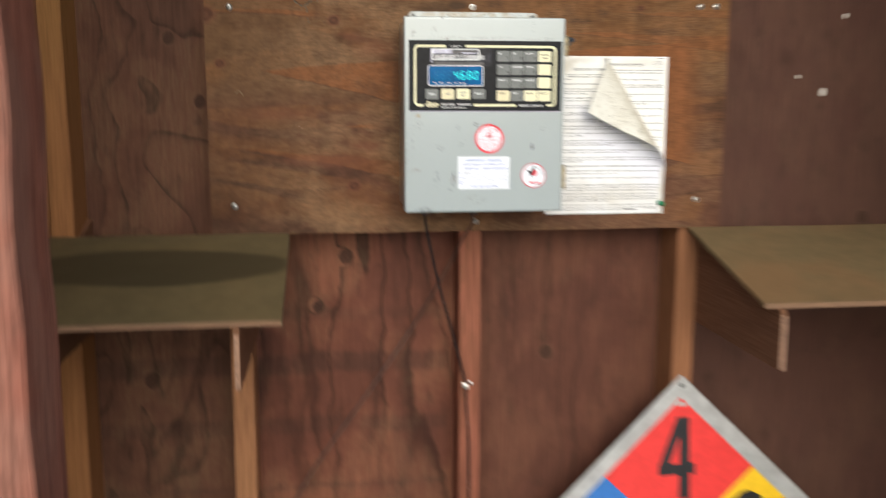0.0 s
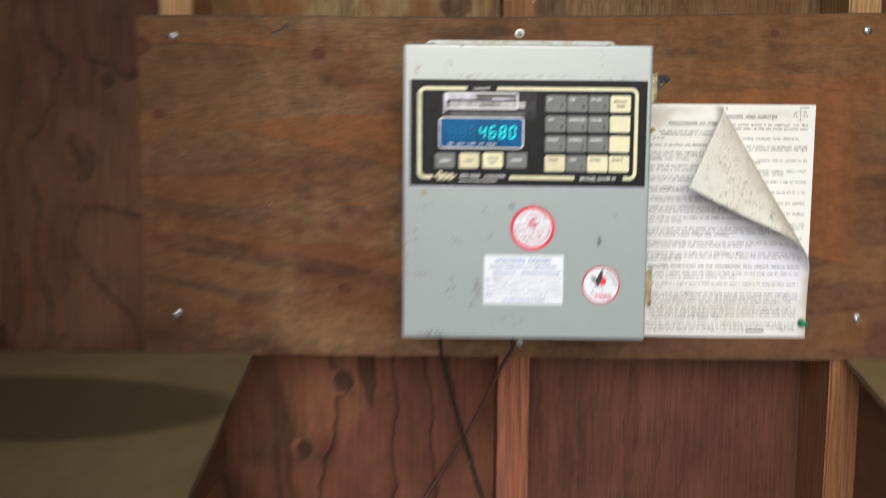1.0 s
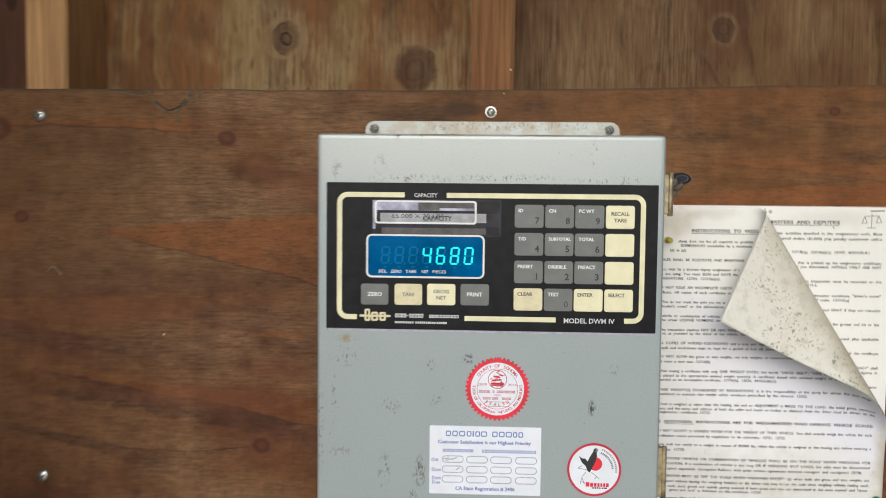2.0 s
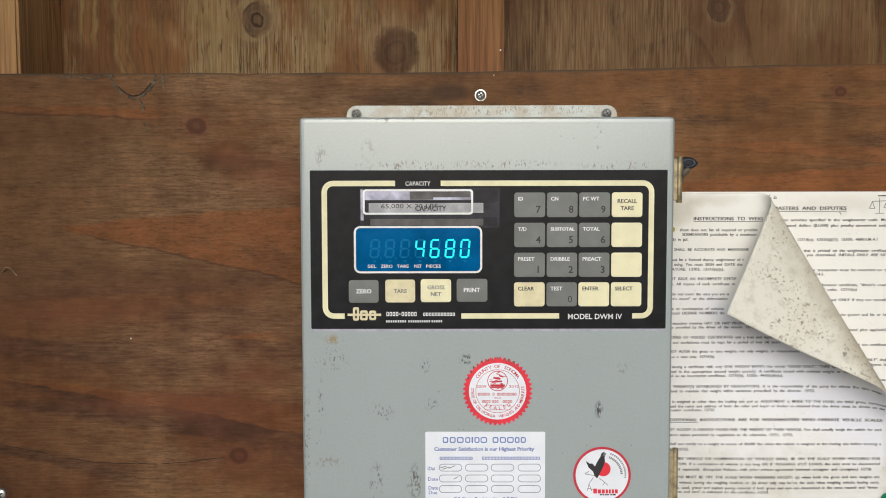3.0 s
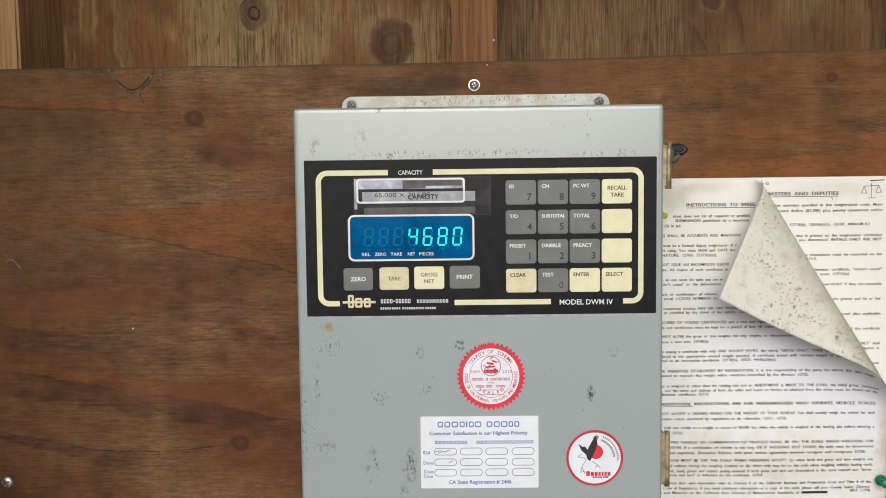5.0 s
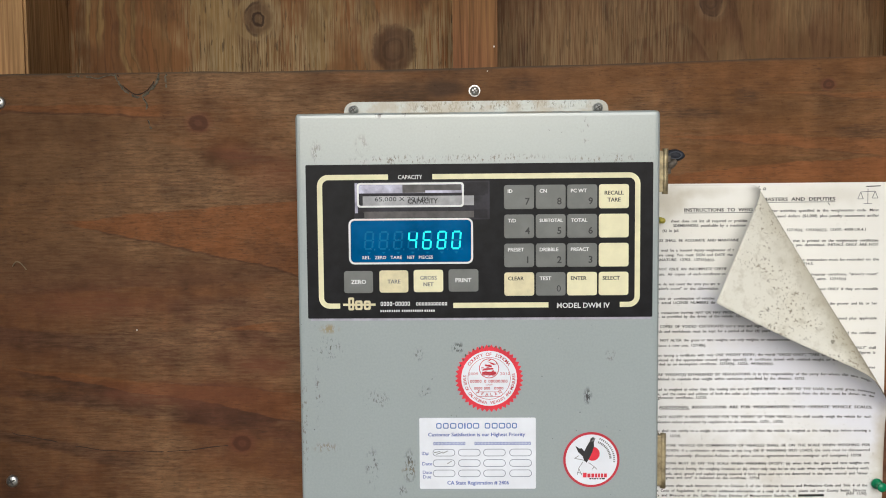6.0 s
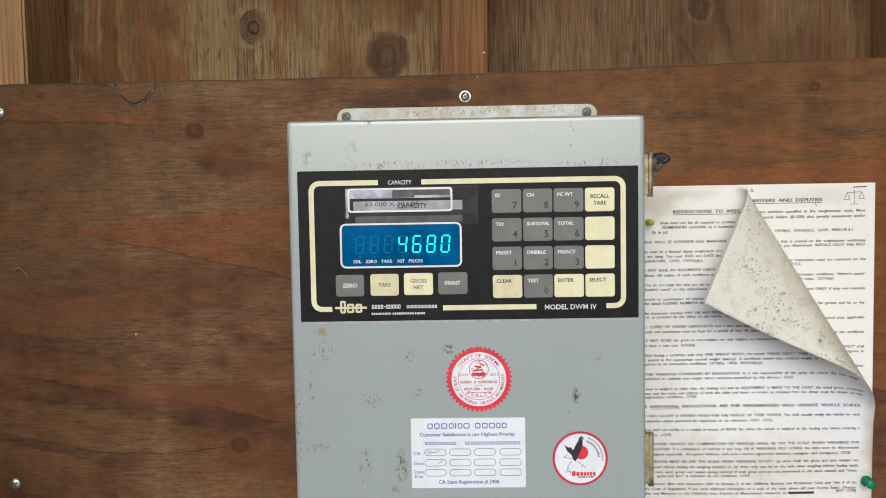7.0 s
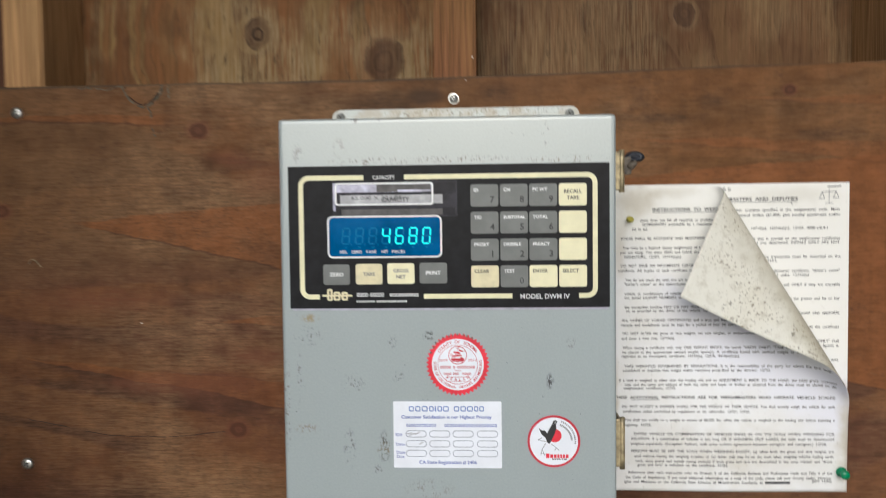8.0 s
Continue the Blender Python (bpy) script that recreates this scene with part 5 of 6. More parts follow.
for a, b in ((150, 173), (179, 203), (209, 236), (243, 264), (269, 275), (281, 302), (306, 333), (356, 380), (386, 411), (416, 443), (448, 467), (472, 493)):
    bm = bmesh.new()
    c, w = ((lab_x(a) + lab_x(b)) / 2, lab_z(393)), lab_x(b) - lab_x(a)
    if w > 0.002:
        ring(rr(*c, w, 0.0041, 0.0011), rr(*c, w - 0.0015, 0.0026, 0.0005), YL + 0.0001, YL, bm)
    else:
        bar(bm, lab_x(a), lab_x(b), lab_z(405), lab_z(381), YL)
    part("heading_block", bm, M_PALEBLUE, lab)
for a, b, count in ((137, 275, 12), (312, 553, 20)):
    for i in range(count):
        x = a + (b - a) * i / count
        c = ((lab_x(x) + lab_x(x + (b - a) / count)) / 2 - 0.0001, lab_z(467))
        w = (lab_x(b) - lab_x(a)) / count * 0.78
        part("contact_block", ring(rr(*c, w, 0.0023, 0.0005, 2), rr(*c, w - 0.0008, 0.0013, 0.0002, 2), YL + 0.0001, YL), M_BLUE, lab)
bm = bmesh.new()
for k in (0, 1):
    write(bm, "Customer Satisfaction is our Highest Priority", lab_x(115) + 0.00014 * k, lab_x(527) + 0.00014 * k, lab_z(429), 0.0026, YL - 0.00001 * k, 0.01)
    write(bm, "CA State Registration # 2406", lab_x(195) + 0.00014 * k, lab_x(458) + 0.00014 * k, lab_z(631), 0.0027, YL - 0.00001 * k, 0.008)
for word, a, b, py in (("ID#", 88, 117, 508), ("Date", 89, 131, 551), ("Date", 91, 131, 587), ("Due", 92, 127, 606)):
    write(bm, word, lab_x(a), lab_x(b), lab_z(py), 0.0024, YL, 0.008)
part("blue_print", bm, M_BLUE, lab)
for r in (505, 549, 592):
    for a in (182, 290, 397, 508):
        c = (lab_x(a), lab_z(r))
        part("date_slot", ring(rr(*c, 0.0160, 0.0053, 0.0026), rr(*c, 0.0152, 0.0045, 0.0022), YL + 0.0001, YL), M_SLATE, lab)
bm = bmesh.new()
for a, b, c_, d_ in ((140, 505, 165, 500), (150, 512, 178, 502), (176, 508, 200, 497), (196, 552, 214, 541)):
    stroke(bm, (lab_x(a), lab_z(b)), (lab_x(c_), lab_z(d_)), 0.0005, YL - 0.00003)
part("faded_pen_mark", bm, M_PALEINK, lab)

# the round company sticker
cx, cz = at(80.5, 247)
stick = part("round_sticker", prism(disc(cx, cz, 0.0200, 48), Y, Y - 0.0003), M_CRIMSON, ind, "round white sticker with red rim and dark shape")
part("sticker_face", prism(disc(cx, cz, 0.0183, 48), Y - 0.0002, Y - 0.00042), M_LABEL, stick)
part("red_disc", prism(disc(cx + 0.0008, cz + 0.0044, 0.0051, 28), Y - 0.0003, Y - 0.0005), M_RED, stick)
bm = bmesh.new()
prism([(cx + x / 1000, cz + z / 1000) for x, z in ((-1.4, 13), (1.6, 13.4), (1.9, 10), (0.6, 5.5), (-1.6, 1), (-3.4, -2.2), (-5.2, -0.5), (-6.2, 2.6), (-9.4, 5.6), (-11.4, 10.2), (-8.6, 8.2), (-6.8, 8.4), (-5.0, 6.2), (-3.6, 9.2))], Y - 0.0003, Y - 0.0006, bm)
for k in range(5):
    prism([(cx + x / 1000, cz + z / 1000) for x, z in ((-1.4 + k * 0.62, 12.6), (-0.9 + k * 0.62, 12.6), (0.1 + k * 0.68, 16.6 - abs(k - 2) * 0.5), (-0.5 + k * 0.68, 16.6 - abs(k - 2) * 0.5))], Y - 0.0003, Y - 0.00062, bm)
part("dark_shape", bm, M_PLBLACK, stick)
bm = bmesh.new()
for a, b in (((-12, 1), (-8, 0.3)), ((-12, 1), (-9, 3)), ((-8, 0.3), (-4.5, -0.5)), ((-6, -1.5), (-9, -6)), ((-9, -6), (-10, -11)), ((-9, -6), (-7, -11)), ((-2, -2), (2, -5)), ((2, -5), (4, -7)), ((2, -5), (0.5, -7)), ((-10, -9), (-6.5, -10))):
    stroke(bm, (cx + a[0] / 1000, cz + a[1] / 1000), (cx + b[0] / 1000, cz + b[1] / 1000), 0.0004, Y - 0.00055)
for i in range(15):
    a = radians(68 - i * 5.2)
    for r, h in ((0.0162, 0.0012), (0.0136, 0.0015)):
        if r > 0.015 or i < 13:
            px, pz = cx + r * math.cos(a), cz + r * math.sin(a)
            stroke(bm, (px - h / 2 * math.cos(a), pz - h / 2 * math.sin(a)), (px + h / 2 * math.cos(a), pz + h / 2 * math.sin(a)), 0.0008, Y - 0.0005)
part("fine_line", bm, M_PALEINK, stick)
bm = bmesh.new()
for a, b in ((-6, -3.4), (-2.8, -0.6), (0, 2), (2.6, 4.2), (4.8, 6.2), (6.8, 8.4), (9, 11)):
    bar(bm, cx + a / 1000, cx + b / 1000, cz - 0.0128, cz - 0.0100 + (0.0006 if a == -6 else 0), Y - 0.0005)
part("red_line", bm, M_RED, stick)
bm = bmesh.new()
for a, b in ((-1.4, 0), (0.4, 1.6), (2.0, 3.4), (3.8, 5.0), (5.8, 7.0), (7.4, 9.6)):
    bar(bm, cx + a / 1000, cx + b / 1000, cz - 0.0142, cz - 0.0132, Y - 0.0005)
part("black_line", bm, M_PLBLACK, stick)

# two draw latches on the side, the upper with a black wing knob
for d0, d1, knob in ((28, 57, True), (232, 269, False)):
    zt, zb = at(0, d0)[1], at(0, d1)[1]
    xs = X0 + 0.128
    latch = part("latch", box(xs - 0.001, xs + 0.0062, 1.3735, 1.3765, zb, zt, 0.0008), M_BRASS, ind, "yellowed sheet-steel latch")
    part("latch_arm", box(xs + 0.0045, xs + 0.0062, 1.3765, 1.410, zb + 0.004, zt - 0.003, 0.0006), M_BRASS, latch)
    part("hinge_pin", tube([(xs + 0.0052, 1.3745, zb - 0.0015), (xs + 0.0052, 1.3745, (zb + zt) / 2), (xs + 0.0052, 1.3745, zt + 0.0015)], 0.0021, 8, 2), M_BRASS, latch, smooth_faces=True)
    part("keeper", box(xs + 0.0062, xs + 0.0105, 1.398, 1.404, zb + 0.003, zb + (zt - zb) * 0.55, 0.0012), M_DULL, latch)
    part("latch_hook", box(xs - 0.004, xs + 0.009, 1.405, 1.4115, zb + 0.006, zt - 0.008, 0.0012), M_BRASS, latch)
    if knob:
        kx, kz = at(150, 30)
        bm = bmesh.new()
        bmesh.ops.create_uvsphere(bm, u_segments=18, v_segments=10, radius=1.0)
        for v in bm.verts:
            v.co = Vector((kx - 0.001 + v.co.x * 0.0078, 1.415 + v.co.y * 0.0045, kz + v.co.z * 0.0043 - v.co.x * 0.0004)) + noise.noise_vector(v.co * 1.7) * 0.0006
        grip = part("knob", bm, M_KNOB, latch, "black oval knob", True)
        oval = lambda r: [(kx - 0.001 + 0.0078 * r * math.cos(k * 0.2618), kz + 0.0043 * r * math.sin(k * 0.2618)) for k in range(24)]
        part("knob_ring", ring(oval(0.66), oval(0.52), 1.4135, 1.4103), M_DUSTY, grip, "dusty raised ring")
        bm = bmesh.new()
        bmesh.ops.create_uvsphere(bm, u_segments=14, v_segments=8, radius=1.0)
        for v in bm.verts:
            v.co = Vector((kx - 0.004 + v.co.x * 0.0042 + v.co.z * 0.002, 1.412 + v.co.y * 0.004, kz - 0.0065 + v.co.z * 0.0038)) + noise.noise_vector(v.co * 2.3) * 0.001
        part("knob_wing", bm, M_GRIME, latch, smooth_faces=True)
        part("knob_stem", box(kx - 0.015, kx - 0.004, 1.410, 1.418, kz - 0.014, kz, 0.0015), M_GRIME, latch)
for x in (-88, -8):
    gx, gz = at(x, 305)
    bm = bmesh.new()
    bmesh.ops.create_cone(bm, cap_ends=True, segments=10, radius1=0.0062, radius2=0.0075, depth=0.012)
    bmesh.ops.translate(bm, verts=bm.verts, vec=(gx, 1.43, gz - 0.0055))
    part("cable_gland", bm, M_CABLEGREY, ind)

# ---- the instruction sheets ----
FOLD_A, FOLD_B, CURL = Vector((222.6, 51.8)), Vector((332.6, 230.8)), 9.0


def rolled(x, d):
    """Where a point of the front sheet comes to lie once its upper right corner has curled over the fold."""
    along = (FOLD_B - FOLD_A).normalized()
    out = Vector((along.y, -along.x))
    p = Vector((x, d))
    u = (p - FOLD_A).dot(along)
    looser = 13.0 * math.exp(-((u - 192.0) / (62.0 if u < 192.0 else 36.0)) ** 2)   # the roll widens towards the sheet's edge
    curl = CURL + looser
    s = (p - FOLD_A).dot(out) + 1.25 * looser
    base = p - out * s
    if s <= 0:
        lift = 1.2 * math.exp(s / 16.0)
        return x, d, lift, s - curl * math.pi * 0.5
    most = radians(161)
    turn = min(s / curl, most)
    rest = max(s - curl * most, 0.0)
    q = base + out * (curl * math.sin(turn) + rest * math.cos(most))
    lift = 1.2 + curl * (1 - math.cos(turn)) + rest * math.sin(most) - rest * rest * 0.0009
    return q.x, q.y, lift, s - curl * math.pi * 0.5


def sheet_y(x, d, lift):
    return BOARD - 0.0030 - lift / 1000 - 0.0009 * math.sin(x / 31) * math.sin(d / 40)


sheets = thing("instruction_sheets", (*at(240, 326)[:1], BOARD, at(0, 326)[1]), "printed white instruction sheets, top one with corner curled over", "paper")
bm = bmesh.new()
prism([at(134, 51), at(134, 324), at(348.5, 324), at(348.5, 51)], BOARD - 0.0010, BOARD - 0.0013, bm)
part("back_sheet", bm, M_SHEET, sheets)
bm = bmesh.new()
NX, NZ = 72, 90
grid = {}
for i in range(NX + 1):
    for j in range(NZ + 1):
        x, d = 132.5 + 216 * i / NX, 52 + 275 * j / NZ
        qx, qd, lift, s = rolled(x, d)
        px, pz = at(qx, qd)
        grid[i, j] = (bm.verts.new((px, sheet_y(x, d, lift), pz)), s)
for i in range(NX):
    for j in range(NZ):
        quad = [grid[i, j], grid[i, j + 1], grid[i + 1, j + 1], grid[i + 1, j]]
        f = bm.faces.new([q[0] for q in quad])
        f.material_index = 1 if sum(q[1] for q in quad) > 0 else 0
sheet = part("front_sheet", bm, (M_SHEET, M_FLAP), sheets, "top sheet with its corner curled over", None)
for f in sheet.data.polygons:
    f.use_smooth = True
solid = sheet.modifiers.new("thickness", "SOLIDIFY")
solid.thickness, solid.offset = 0.00015, 0.0

FRONT1 = [
    ("INSTRUCTIONS TO WEIG", 177.2, 233.5, 73.1),
    ("sheet does not list all required or prohibit", 166.0, 229.6, 82.4),
    ("SDEMEANORS punishable by a maximum", 168.0, 228.6, 86.2),
    ("(6) in jail.", 159.1, 172.9, 90.4),
    ("SCALES SHALL BE ACCURATE AND MAINTAINE", 149.0, 222.8, 98.7),
    ("You must be a licensed deputy weighmaster of t", 150.8, 218.9, 107.0),
    ("you are using.  You must SIGN and DATE the", 148.4, 217.9, 111.1),
    ("SIGNATURE.  12703, 12715(a)(c).", 151.8, 202.9, 115.1),
    ("DO NOT ISSUE AN INCOMPLETE CERTIF", 148.9, 213.1, 123.0),
    ("certificate.  All copies of each certificate m", 146.8, 212.1, 127.3),
    ("You do not count the units you are w", 152.9, 207.8, 135.7),
    ("\"loader's count\" or the abbreviation", 152.1, 206.2, 139.6),
    ("vehicle or combination of vehicles", 152.1, 203.3, 148.0),
    ("the actual LICENSE NUMBERS thr", 152.0, 204.3, 151.6),
    ("the transaction involves HAY OR HAY PRODUC", 152.1, 223.9, 160.1),
    ("nt, as provided by the driver of the vehicle.  12715(f)", 153.6, 232.8, 163.4),
    ("ALL COPIES OF VOIDED CERTIFICATES and a true and legible copy", 149.6, 254.4, 171.9),
    ("records and worksheets must be kept for a period of four (4) years.  12716.", 148.9, 262.3, 176.2),
]

FRONT2 = [
    ("DO NOT ALTER the gross or tare weights, net only weights, or measurements recorded", 150.5, 281.5, 183.7),
    ("and issue a new one.  12718(h).", 149.3, 196.6, 188.2),
    ("When issuing a certificate with only ONE WEIGHT ENTRY, the words \"GROSS ONLY\", \"TARE ONLY\", o", 150.4, 308.2, 196.6),
    ("be placed in the appropriate unused weight space(s).  A certificate issued with omitted weight or measure", 150.2, 315.1, 200.7),
    ("regarded as an incomplete certificate.  12718(h), 12026, 4410(a)(b)(c).", 149.4, 254.0, 204.3),
    ("TARE WEIGHT(S) ESTABLISHED BY REGULATIONS.  It is the responsibility of the party for whom the tare weight", 151.6, 334.9, 213.3),
    ("established to maintain that weight within variations prescribed by the director.  12722.", 150.5, 280.8, 217.2),
    ("If a load is weighed at other than the loading site and an ADJUSTMENT is MADE TO THE LOAD, the initial gross, corrected", 147.2, 337.4, 226.1),
    ("tara, and the name and address of both the seller and buyer or broker as obtained from the driver must be shown on the", 152.1, 337.1, 230.1),
    ("weighmaster certificate.  12732.", 151.0, 197.6, 233.3),
    ("THESE ADDITIONAL INSTRUCTIONS ARE FOR WEIGHMASTERS WHO OPERATE VEHICLE SCALES:", 142.8, 336.8, 241.7),
    ("DO NOT ACCEPT A DRIVER'S WORD FOR THE WEIGHT OF THEIR VEHICLE.  You shall actually weigh the vehicle for each", 149.8, 336.7, 250.0),
    ("certification unless permitted by regulations to do otherwise.  12721, 12722.", 150.4, 263.2, 254.5),
    ("You shall not certify to a weight in excess of 80,000 lbs. when the vehicle is weighed at the loading site before entering a", 152.1, 336.9, 262.2),
    ("highway.  12725.", 152.0, 176.0, 266.8),
    ("ENTIRE VEHICLE OR COMBINATION OF VEHICLES SHALL BE ON THE SCALE WHEN WEIGHING FOR", 160.4, 337.0, 274.9),
    ("IFICATION.  If a combination of vehicles is too long OR IF WEIGHING SPLIT LOADS, the units must be disconnected", 158.2, 336.7, 279.4),
    ("weighed separately.  (Exception Railcars, with prior written agreement between consignor and consignee.)  12728.", 157.4, 330.2, 284.0),
    ("PERSONS MUST BE OFF THE SCALE WHEN WEIGHING EXCEPT:  (a) when both the gross and tare weights are", 158.1, 336.8, 290.6),
    ("used without leaving the weighing location; or (b) driver only may be on the scale when weighing vehicles hauling earth,", 160.7, 336.9, 295.3),
    ("rock, sand, gravel and asphalt paving material if both gross and tare are determined in the same manner and \"driver", 162.1, 335.9, 299.8),
    ("gross and tare\" is indicated on the certificate.  12724.", 163.5, 243.5, 303.3),
    ("References after each instruction refer to Division 5 of the California Business and Professions Code and Title 4 of the", 155.5, 335.6, 310.3),
    ("the Code of Regulations.  If you need additional information or a copy of the code, please call your County Sealer, Director", 153.0, 335.1, 314.8),
    ("ights and Measures or the California State Division of Measurement Standards, at", 151.9, 274.5, 318.8),
    ("(REV 11/90)", 317.9, 335.1, 317.6),
]

BACK1 = [
    ("MASTERS AND DEPUTIES", 243.2, 303.8, 64.7),
    ("ster activities specified in the weighmaster code.  Most", 250.0, 340.3, 74.3),
    ("ousand dollars ($1,000) plus penalty assessment and/or", 252.0, 340.7, 78.9),
    ("12718(e), 12510(a)(1), 12107, 4000-UR.4.1", 264.1, 329.8, 90.6),
    ("e that is printed on the weighmaster certificates", 265.7, 340.6, 99.8),
    (") you determined.  INITIALS ONLY ARE NOT", 268.7, 340.6, 103.4),
    ("he transaction must be recorded on the", 275.6, 341.2, 115.9),
    ("714.5.", 278.0, 286.7, 119.4),
    ("ghmaster certificate, \"driver's count\"", 283.5, 340.9, 128.4),
    ("f units.  12715(e)", 286.4, 314.1, 132.3),
    ("sed ONLY if they are traceable", 292.4, 341.1, 140.9),
    ("f the grower and his or her", 298.3, 340.8, 153.3),
    ("issued plus applicable", 306.3, 340.8, 166.0),
    ("oid the certificate", 313.2, 340.6, 178.6),
]

BACK2 = [
    ("ONLY\" shall", 322.3, 340.5, 191.3),
    ("figures is", 326.8, 340.2, 195.4),
    ("was", 333.9, 340.3, 208.1),
]

YFS, YBS = BOARD - 0.0040, BOARD - 0.0015


def print_lines(bm, rows, y, h=0.0023):
    for text, x0, x1, d in rows:
        heading = text.startswith(("INSTRUCTIONS", "MASTERS", "THESE"))
        size = 0.0029 if text.startswith(("INSTR", "MASTERS")) else 0.0025 if heading else h
        (ax, z), bx = at(x0, d), at(x1, d)[0]
        text = text.replace("  ", " ").replace(" ", "  ")
        for k in range(3 if heading else 2):
            write(bm, text, ax + 0.00010 * k, bx + 0.00010 * k, z, size, y - 0.00001 * k, 0.006)
        if heading:
            start = ax if not text.startswith("THESE") else ax + (bx - ax) * 0.078
            under = bx if not text.startswith("THESE") else ax + (bx - ax) * 0.21
            bar(bm, start, under, z - size * 0.95, z - size * 0.80, y)


bm = bmesh.new()
print_lines(bm, FRONT1, YFS)
print_lines(bm, FRONT2, YFS)
bar(bm, at(276.5, 0)[0], at(298.8, 0)[0], at(0, 320)[1], at(0, 318)[1], YFS)
for v in bm.verts:
    x, d = (v.co.x - X0) * 1000, (Z0 - v.co.z) * 1000
    qx, qd, lift, past = rolled(x, d)
    v.co.x, v.co.z = at(qx, qd)
    v.co.y = sheet_y(x, d, lift) + (0.00025 if past > 0 else -0.00025)
part("front_print", bm, M_INK, sheet)
bm = bmesh.new()
print_lines(bm, BACK1, YBS)
print_lines(bm, BACK2, YBS)
part("back_print", bm, M_INK, sheets)
bm = bmesh.new()
ix, iz = at(331, 57)
for a, b in (((0, 0.5), (0, -12)), ((-6, -2.2), (6, -1.6)), ((-6, -2.2), (-8.3, -8)), ((-6, -2.2), (-3.8, -8)), ((6, -1.6), (3.6, -7.4)), ((6, -1.6), (8.4, -7.4)), ((-8.3, -8), (-3.8, -8)), ((3.6, -7.4), (8.4, -7.4)), ((-3.5, -12), (3.5, -12))):
    stroke(bm, (ix + a[0] / 1000, iz + a[1] / 1000), (ix + b[0] / 1000, iz + b[1] / 1000), 0.0005, YBS)
part("scale_emblem", bm, M_PALEINK, sheets)
bm = bmesh.new()
stroke(bm, at(329.5, 54.6), at(341.5, 54.2), 0.0008, YBS)
for a, b in (((240.5, 53.5), (238.6, 55.5)), ((238.6, 55.5), (239.6, 57.6)), ((239.6, 57.6), (241.6, 56.2)), ((241.6, 56.2), (239.4, 55.6)), ((244.5, 54.4), (243.4, 56.6)), ((243.4, 56.6), (245.6, 56.8)), ((245.6, 56.8), (245.2, 54.8)), ((298, 68), (299.5, 70))):
    stroke(bm, at(*a), at(*b), 0.0005, YBS)
part("pen_mark", bm, M_INK, sheets)

# push pins
for x, d, mat_, colour in ((342.8, 308.5, M_GREENPIN, "green"), (156.5, 81.5, M_YELLOWPIN, "yellow")):
    px, pz = at(x, d)
    k = 1.0 if colour == "green" else 0.62
    pin = thing("push_pin", (px, BOARD - 0.004, pz), colour + " plastic push pin holding the sheets", "push pin", "push pins")
    part("head", lathe(px, pz, ((0.0046 * k, BOARD - 0.0042), (0.0046 * k, BOARD - 0.0055), (0.0026 * k, BOARD - 0.0065), (0.0024 * k, BOARD - 0.0125), (0.0040 * k, BOARD - 0.0140), (0.0038 * k, BOARD - 0.0150), (0.0006, BOARD - 0.0152)), 18), mat_, pin, smooth_faces=True)
    part("needle", lathe(px, pz, ((0.0005, BOARD + 0.006), (0.0005, BOARD - 0.0042)), 6), M_ZINC, pin)

# ---- cables ----
cable = thing("cable", (*at(-88, 315)[:1], 1.43, 0.3), "thin black cable hanging from the indicator", "cable", "cables")
gx = X0 - 0.088
part("sheath", tube([(gx, 1.43, 1.340), (gx + 0.002, 1.432, 1.315), (gx + 0.017, 1.45, 1.25), (gx + 0.033, 1.47, 1.19), (gx + 0.058, 1.492, 1.105), (0.247, 1.504, 1.020), (0.250, 1.507, 0.98), (0.256, 1.507, 0.85), (0.252, 1.507, 0.6), (0.256, 1.507, 0.1)], 0.0022), M_CABLE, cable, smooth_faces=True)
clip = thing("cable_clip", (0.254, STUD, 1.014), "small pale metal cable clip on the stud", "cable clip")
part("saddle", box(0.2425, 0.2535, 1.5005, 1.5118, 1.008, 1.018, 0.0025), M_ZINC, clip)
part("nail", lathe(0.258, 1.0165, ((0.0035, 1.5115), (0.0035, 1.509), (0.0008, 1.5078)), 10), M_ZINC, clip)
cable2 = thing("cable", (0.25, 1.44, 0.4), "dusty dark cable slanting down behind the studs", "cable", "cables")
part("sheath", tube([(X0 - 0.008, 1.43, 1.340), (X0 - 0.006, 1.445, 1.318), (0.238, 1.488, 1.285), (0.215, 1.545, 1.215), (0.160, 1.590, 1.105), (0.075, 1.594, 0.978), (-0.06, 1.594, 0.78), (-0.115, 1.594, 0.6), (-0.12, 1.594, 0.1)], 0.0022), M_CABLEGREY, cable2, smooth_faces=True)

# ---- the hazard placard ----
PX, PZ, HALF, CELL = 0.658, 0.680, 0.338, 0.147
plac = thing("hazard_placard", (PX, STUD, PZ), "square-on-point hazard placard with red, blue, yellow and white fields", "placard")
YP = STUD - 0.006
plac.rotation_euler = (0, radians(-1.2), 0)
plac.location.x += 0.0071
diamond = lambda cx, cz, r: [(cx + r, cz), (cx, cz + r), (cx - r, cz), (cx, cz - r)]
part("plate", prism(diamond(PX, PZ, HALF), YP + 0.002, YP, bevel=0.0005), M_ALU, plac, "bare aluminium plate")
for dx, dz, mat_, name in ((0, CELL, M_PLRED, "red_field"), (-CELL, 0, M_PLBLUE, "blue_field"), (CELL, 0, M_PLYELLOW, "yellow_field"), (0, -CELL, M_PLWHITE, "white_field")):
    part(name, prism(diamond(PX + dx, PZ + dz, CELL), YP, YP - 0.0004), mat_, plac)
bm = bmesh.new()
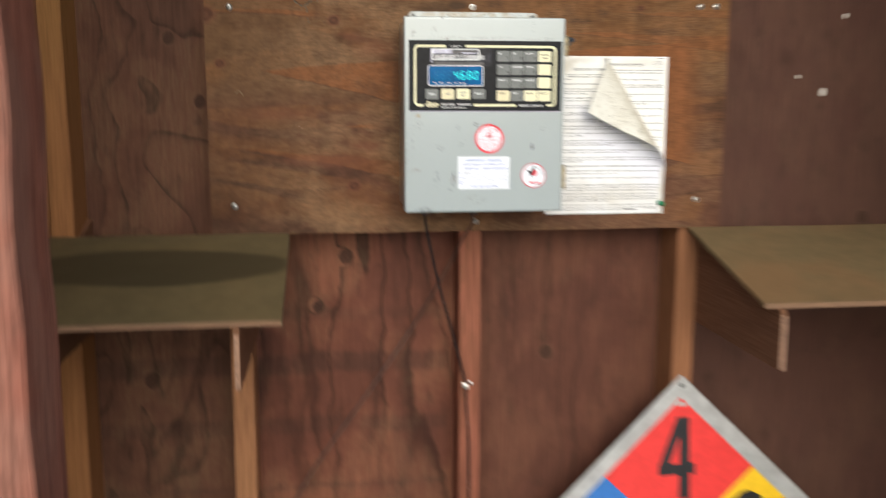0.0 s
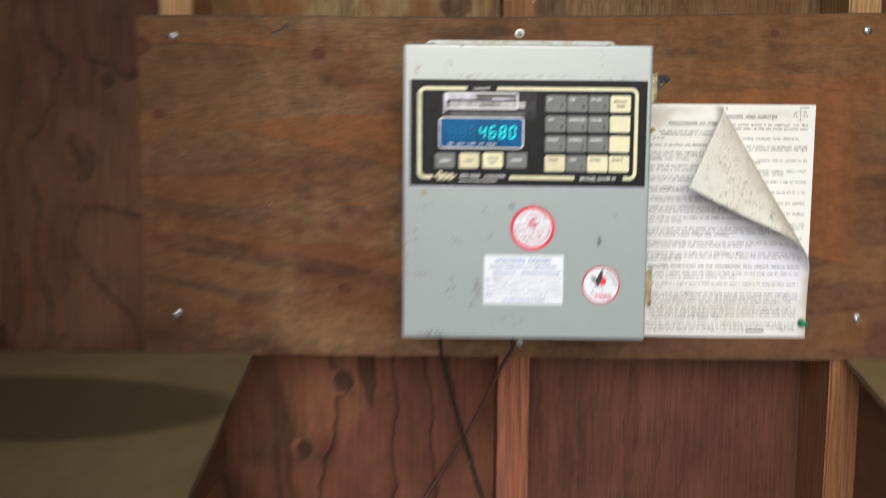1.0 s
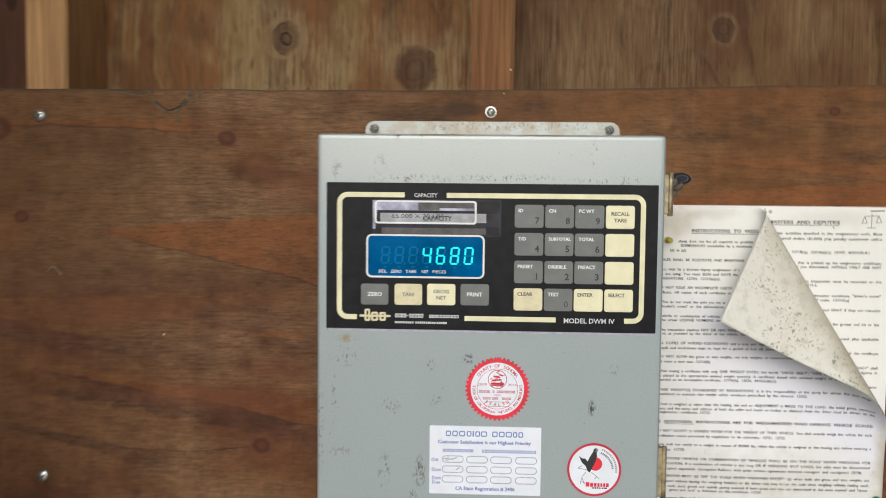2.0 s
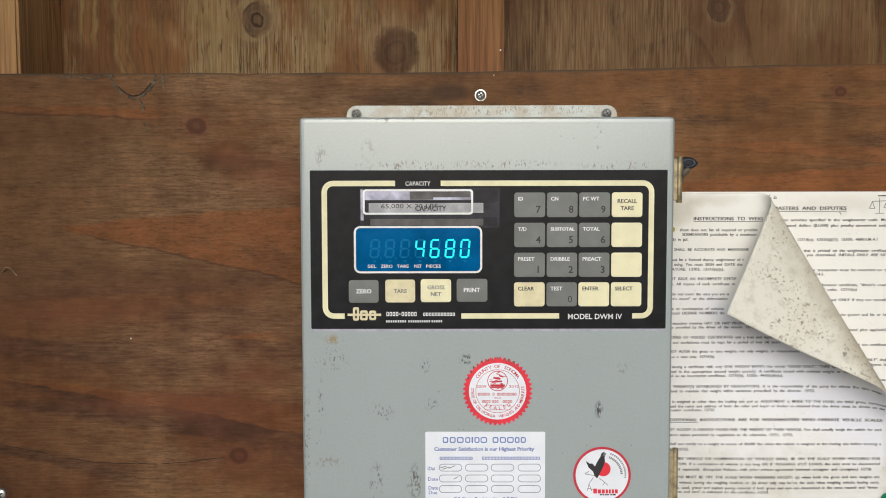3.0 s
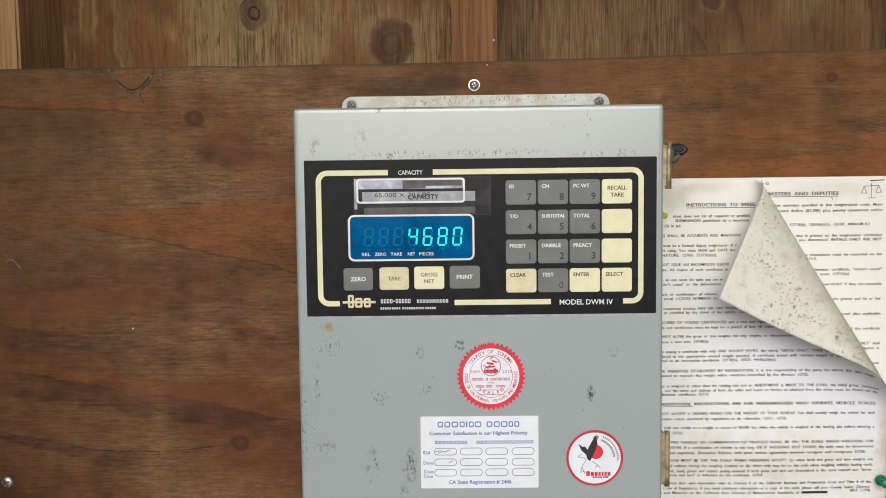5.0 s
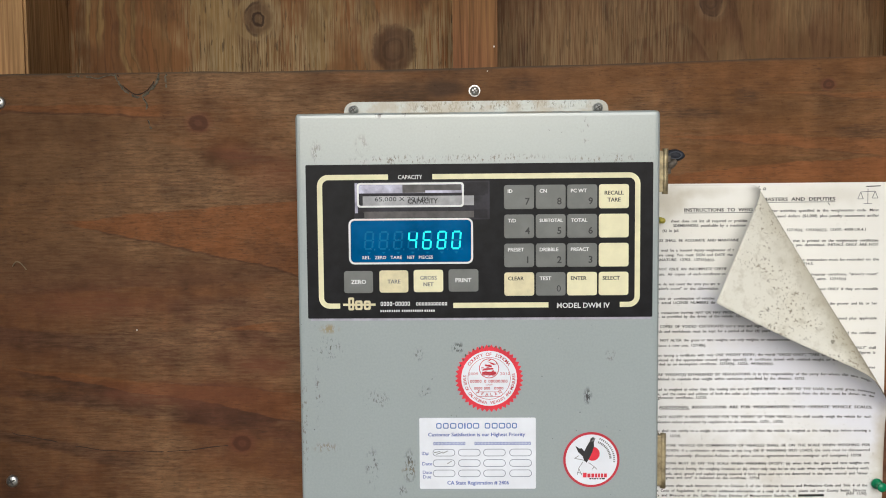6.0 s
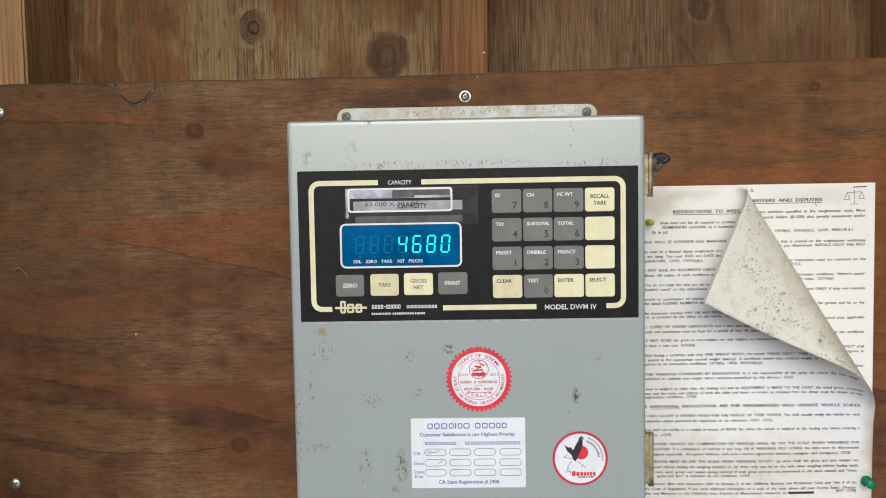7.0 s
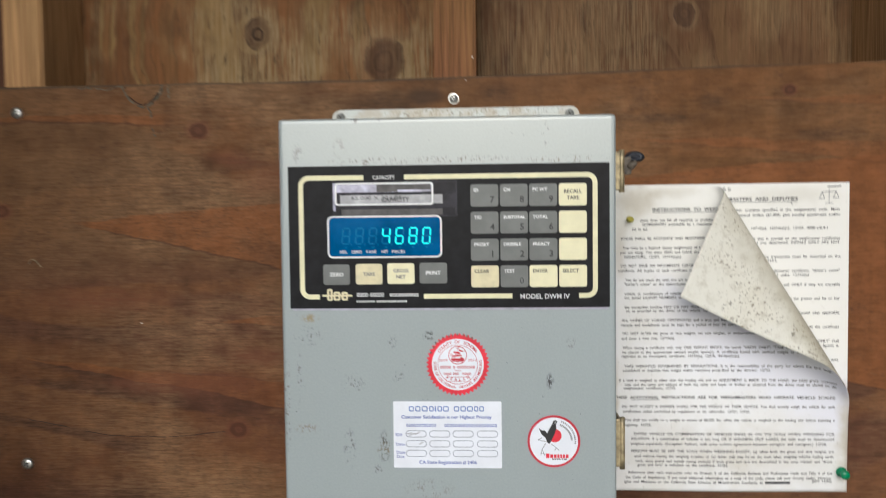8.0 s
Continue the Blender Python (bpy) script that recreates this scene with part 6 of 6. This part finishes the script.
for n, quad in enumerate((((-10, 83), (9, 83), (-25, 176), (-46, 180)), ((-4, 83), (14, 83), (16, 246), (-6, 246)), ((-46, 175), (26, 175), (26, 197), (-46, 197)))):
    prism([(PX + (x + 1 + q * 0.02) / 1000, PZ + HALF - q / 1000) for x, q in quad], YP - 0.0003, YP - 0.0006 - n * 0.0001, bm)
part("numeral", bm, M_PLBLACK, plac, "black numeral 4")
bm = bmesh.new()
write(bm, "2", PX + CELL - 0.040, PX + CELL + 0.040, PZ + 0.02, 0.150, YP - 0.0006, 0.03)
part("numeral", bm, M_PLBLACK, plac, "black numeral")
part("screw", lathe(PX, PZ + HALF - 0.020, ((0.0045, YP), (0.0045, YP - 0.001), (0.001, YP - 0.002)), 12), M_SLOT, plac)
bm = bmesh.new()
for i in range(5):
    a, r = i * 1.3, 0.006 + 0.003 * (i % 2)
    prism([(PX + 0.004 * i - 0.008 + r * 0.6 * math.cos(a + k * 1.7), PZ + HALF - 0.058 + r * 0.5 * math.sin(a + k * 1.7) + 0.002 * (i % 3)) for k in range(4)], YP - 0.0003, YP - 0.0006 - 0.00005 * i, bm)
part("chipped_paint", bm, M_ALU, plac)

# ---- a curl of pale fibre caught on the board ----
curl = thing("fibre_curl", (at(-393, 115)[0], BOARD, at(0, 115)[1]), "small curl of pale fibre stuck to the board", "fibre")
part("strand", tube([(*at(-398, 117)[:1], BOARD - 0.001, at(0, 117)[1]), (at(-394, 0)[0], BOARD - 0.003, at(0, 113)[1]), (at(-390, 0)[0], BOARD - 0.003, at(0, 114)[1]), (at(-386, 0)[0], BOARD - 0.0008, at(0, 120)[1])], 0.0005, 6, 5), M_FIBRE, curl)

# ---- flecks on the wall ----
flecks = thing("wall_flecks", (0.9, WALL, 1.5), "small white dried flecks on the plywood wall", "flecks", kind="stuff")
bm = bmesh.new()
for x, d, r in ((699, 110, 0.0085), (735, -34, 0.006), (647, 81, 0.005)):
    fx, fz = at(x, d)
    prism([(fx + r * (0.6 + 0.5 * random.random()) * math.cos(k * 0.9) * 0.6, fz + r * (0.6 + 0.5 * random.random()) * math.sin(k * 0.9)) for k in range(7)], WALL, WALL - 0.001, bm)
for x, d, r, y in ((-292, 173, 0.0007, BOARD), (18, -67, 0.0008, STUD - 0.0012), (12, -45, 0.0005, BOARD)):
    fx, fz = at(x, d)
    prism([(fx + r * math.cos(k * 1.05), fz + r * math.sin(k * 1.05)) for k in range(6)], y, y - 0.0006, bm)
part("fleck", bm, M_FLECK, flecks)
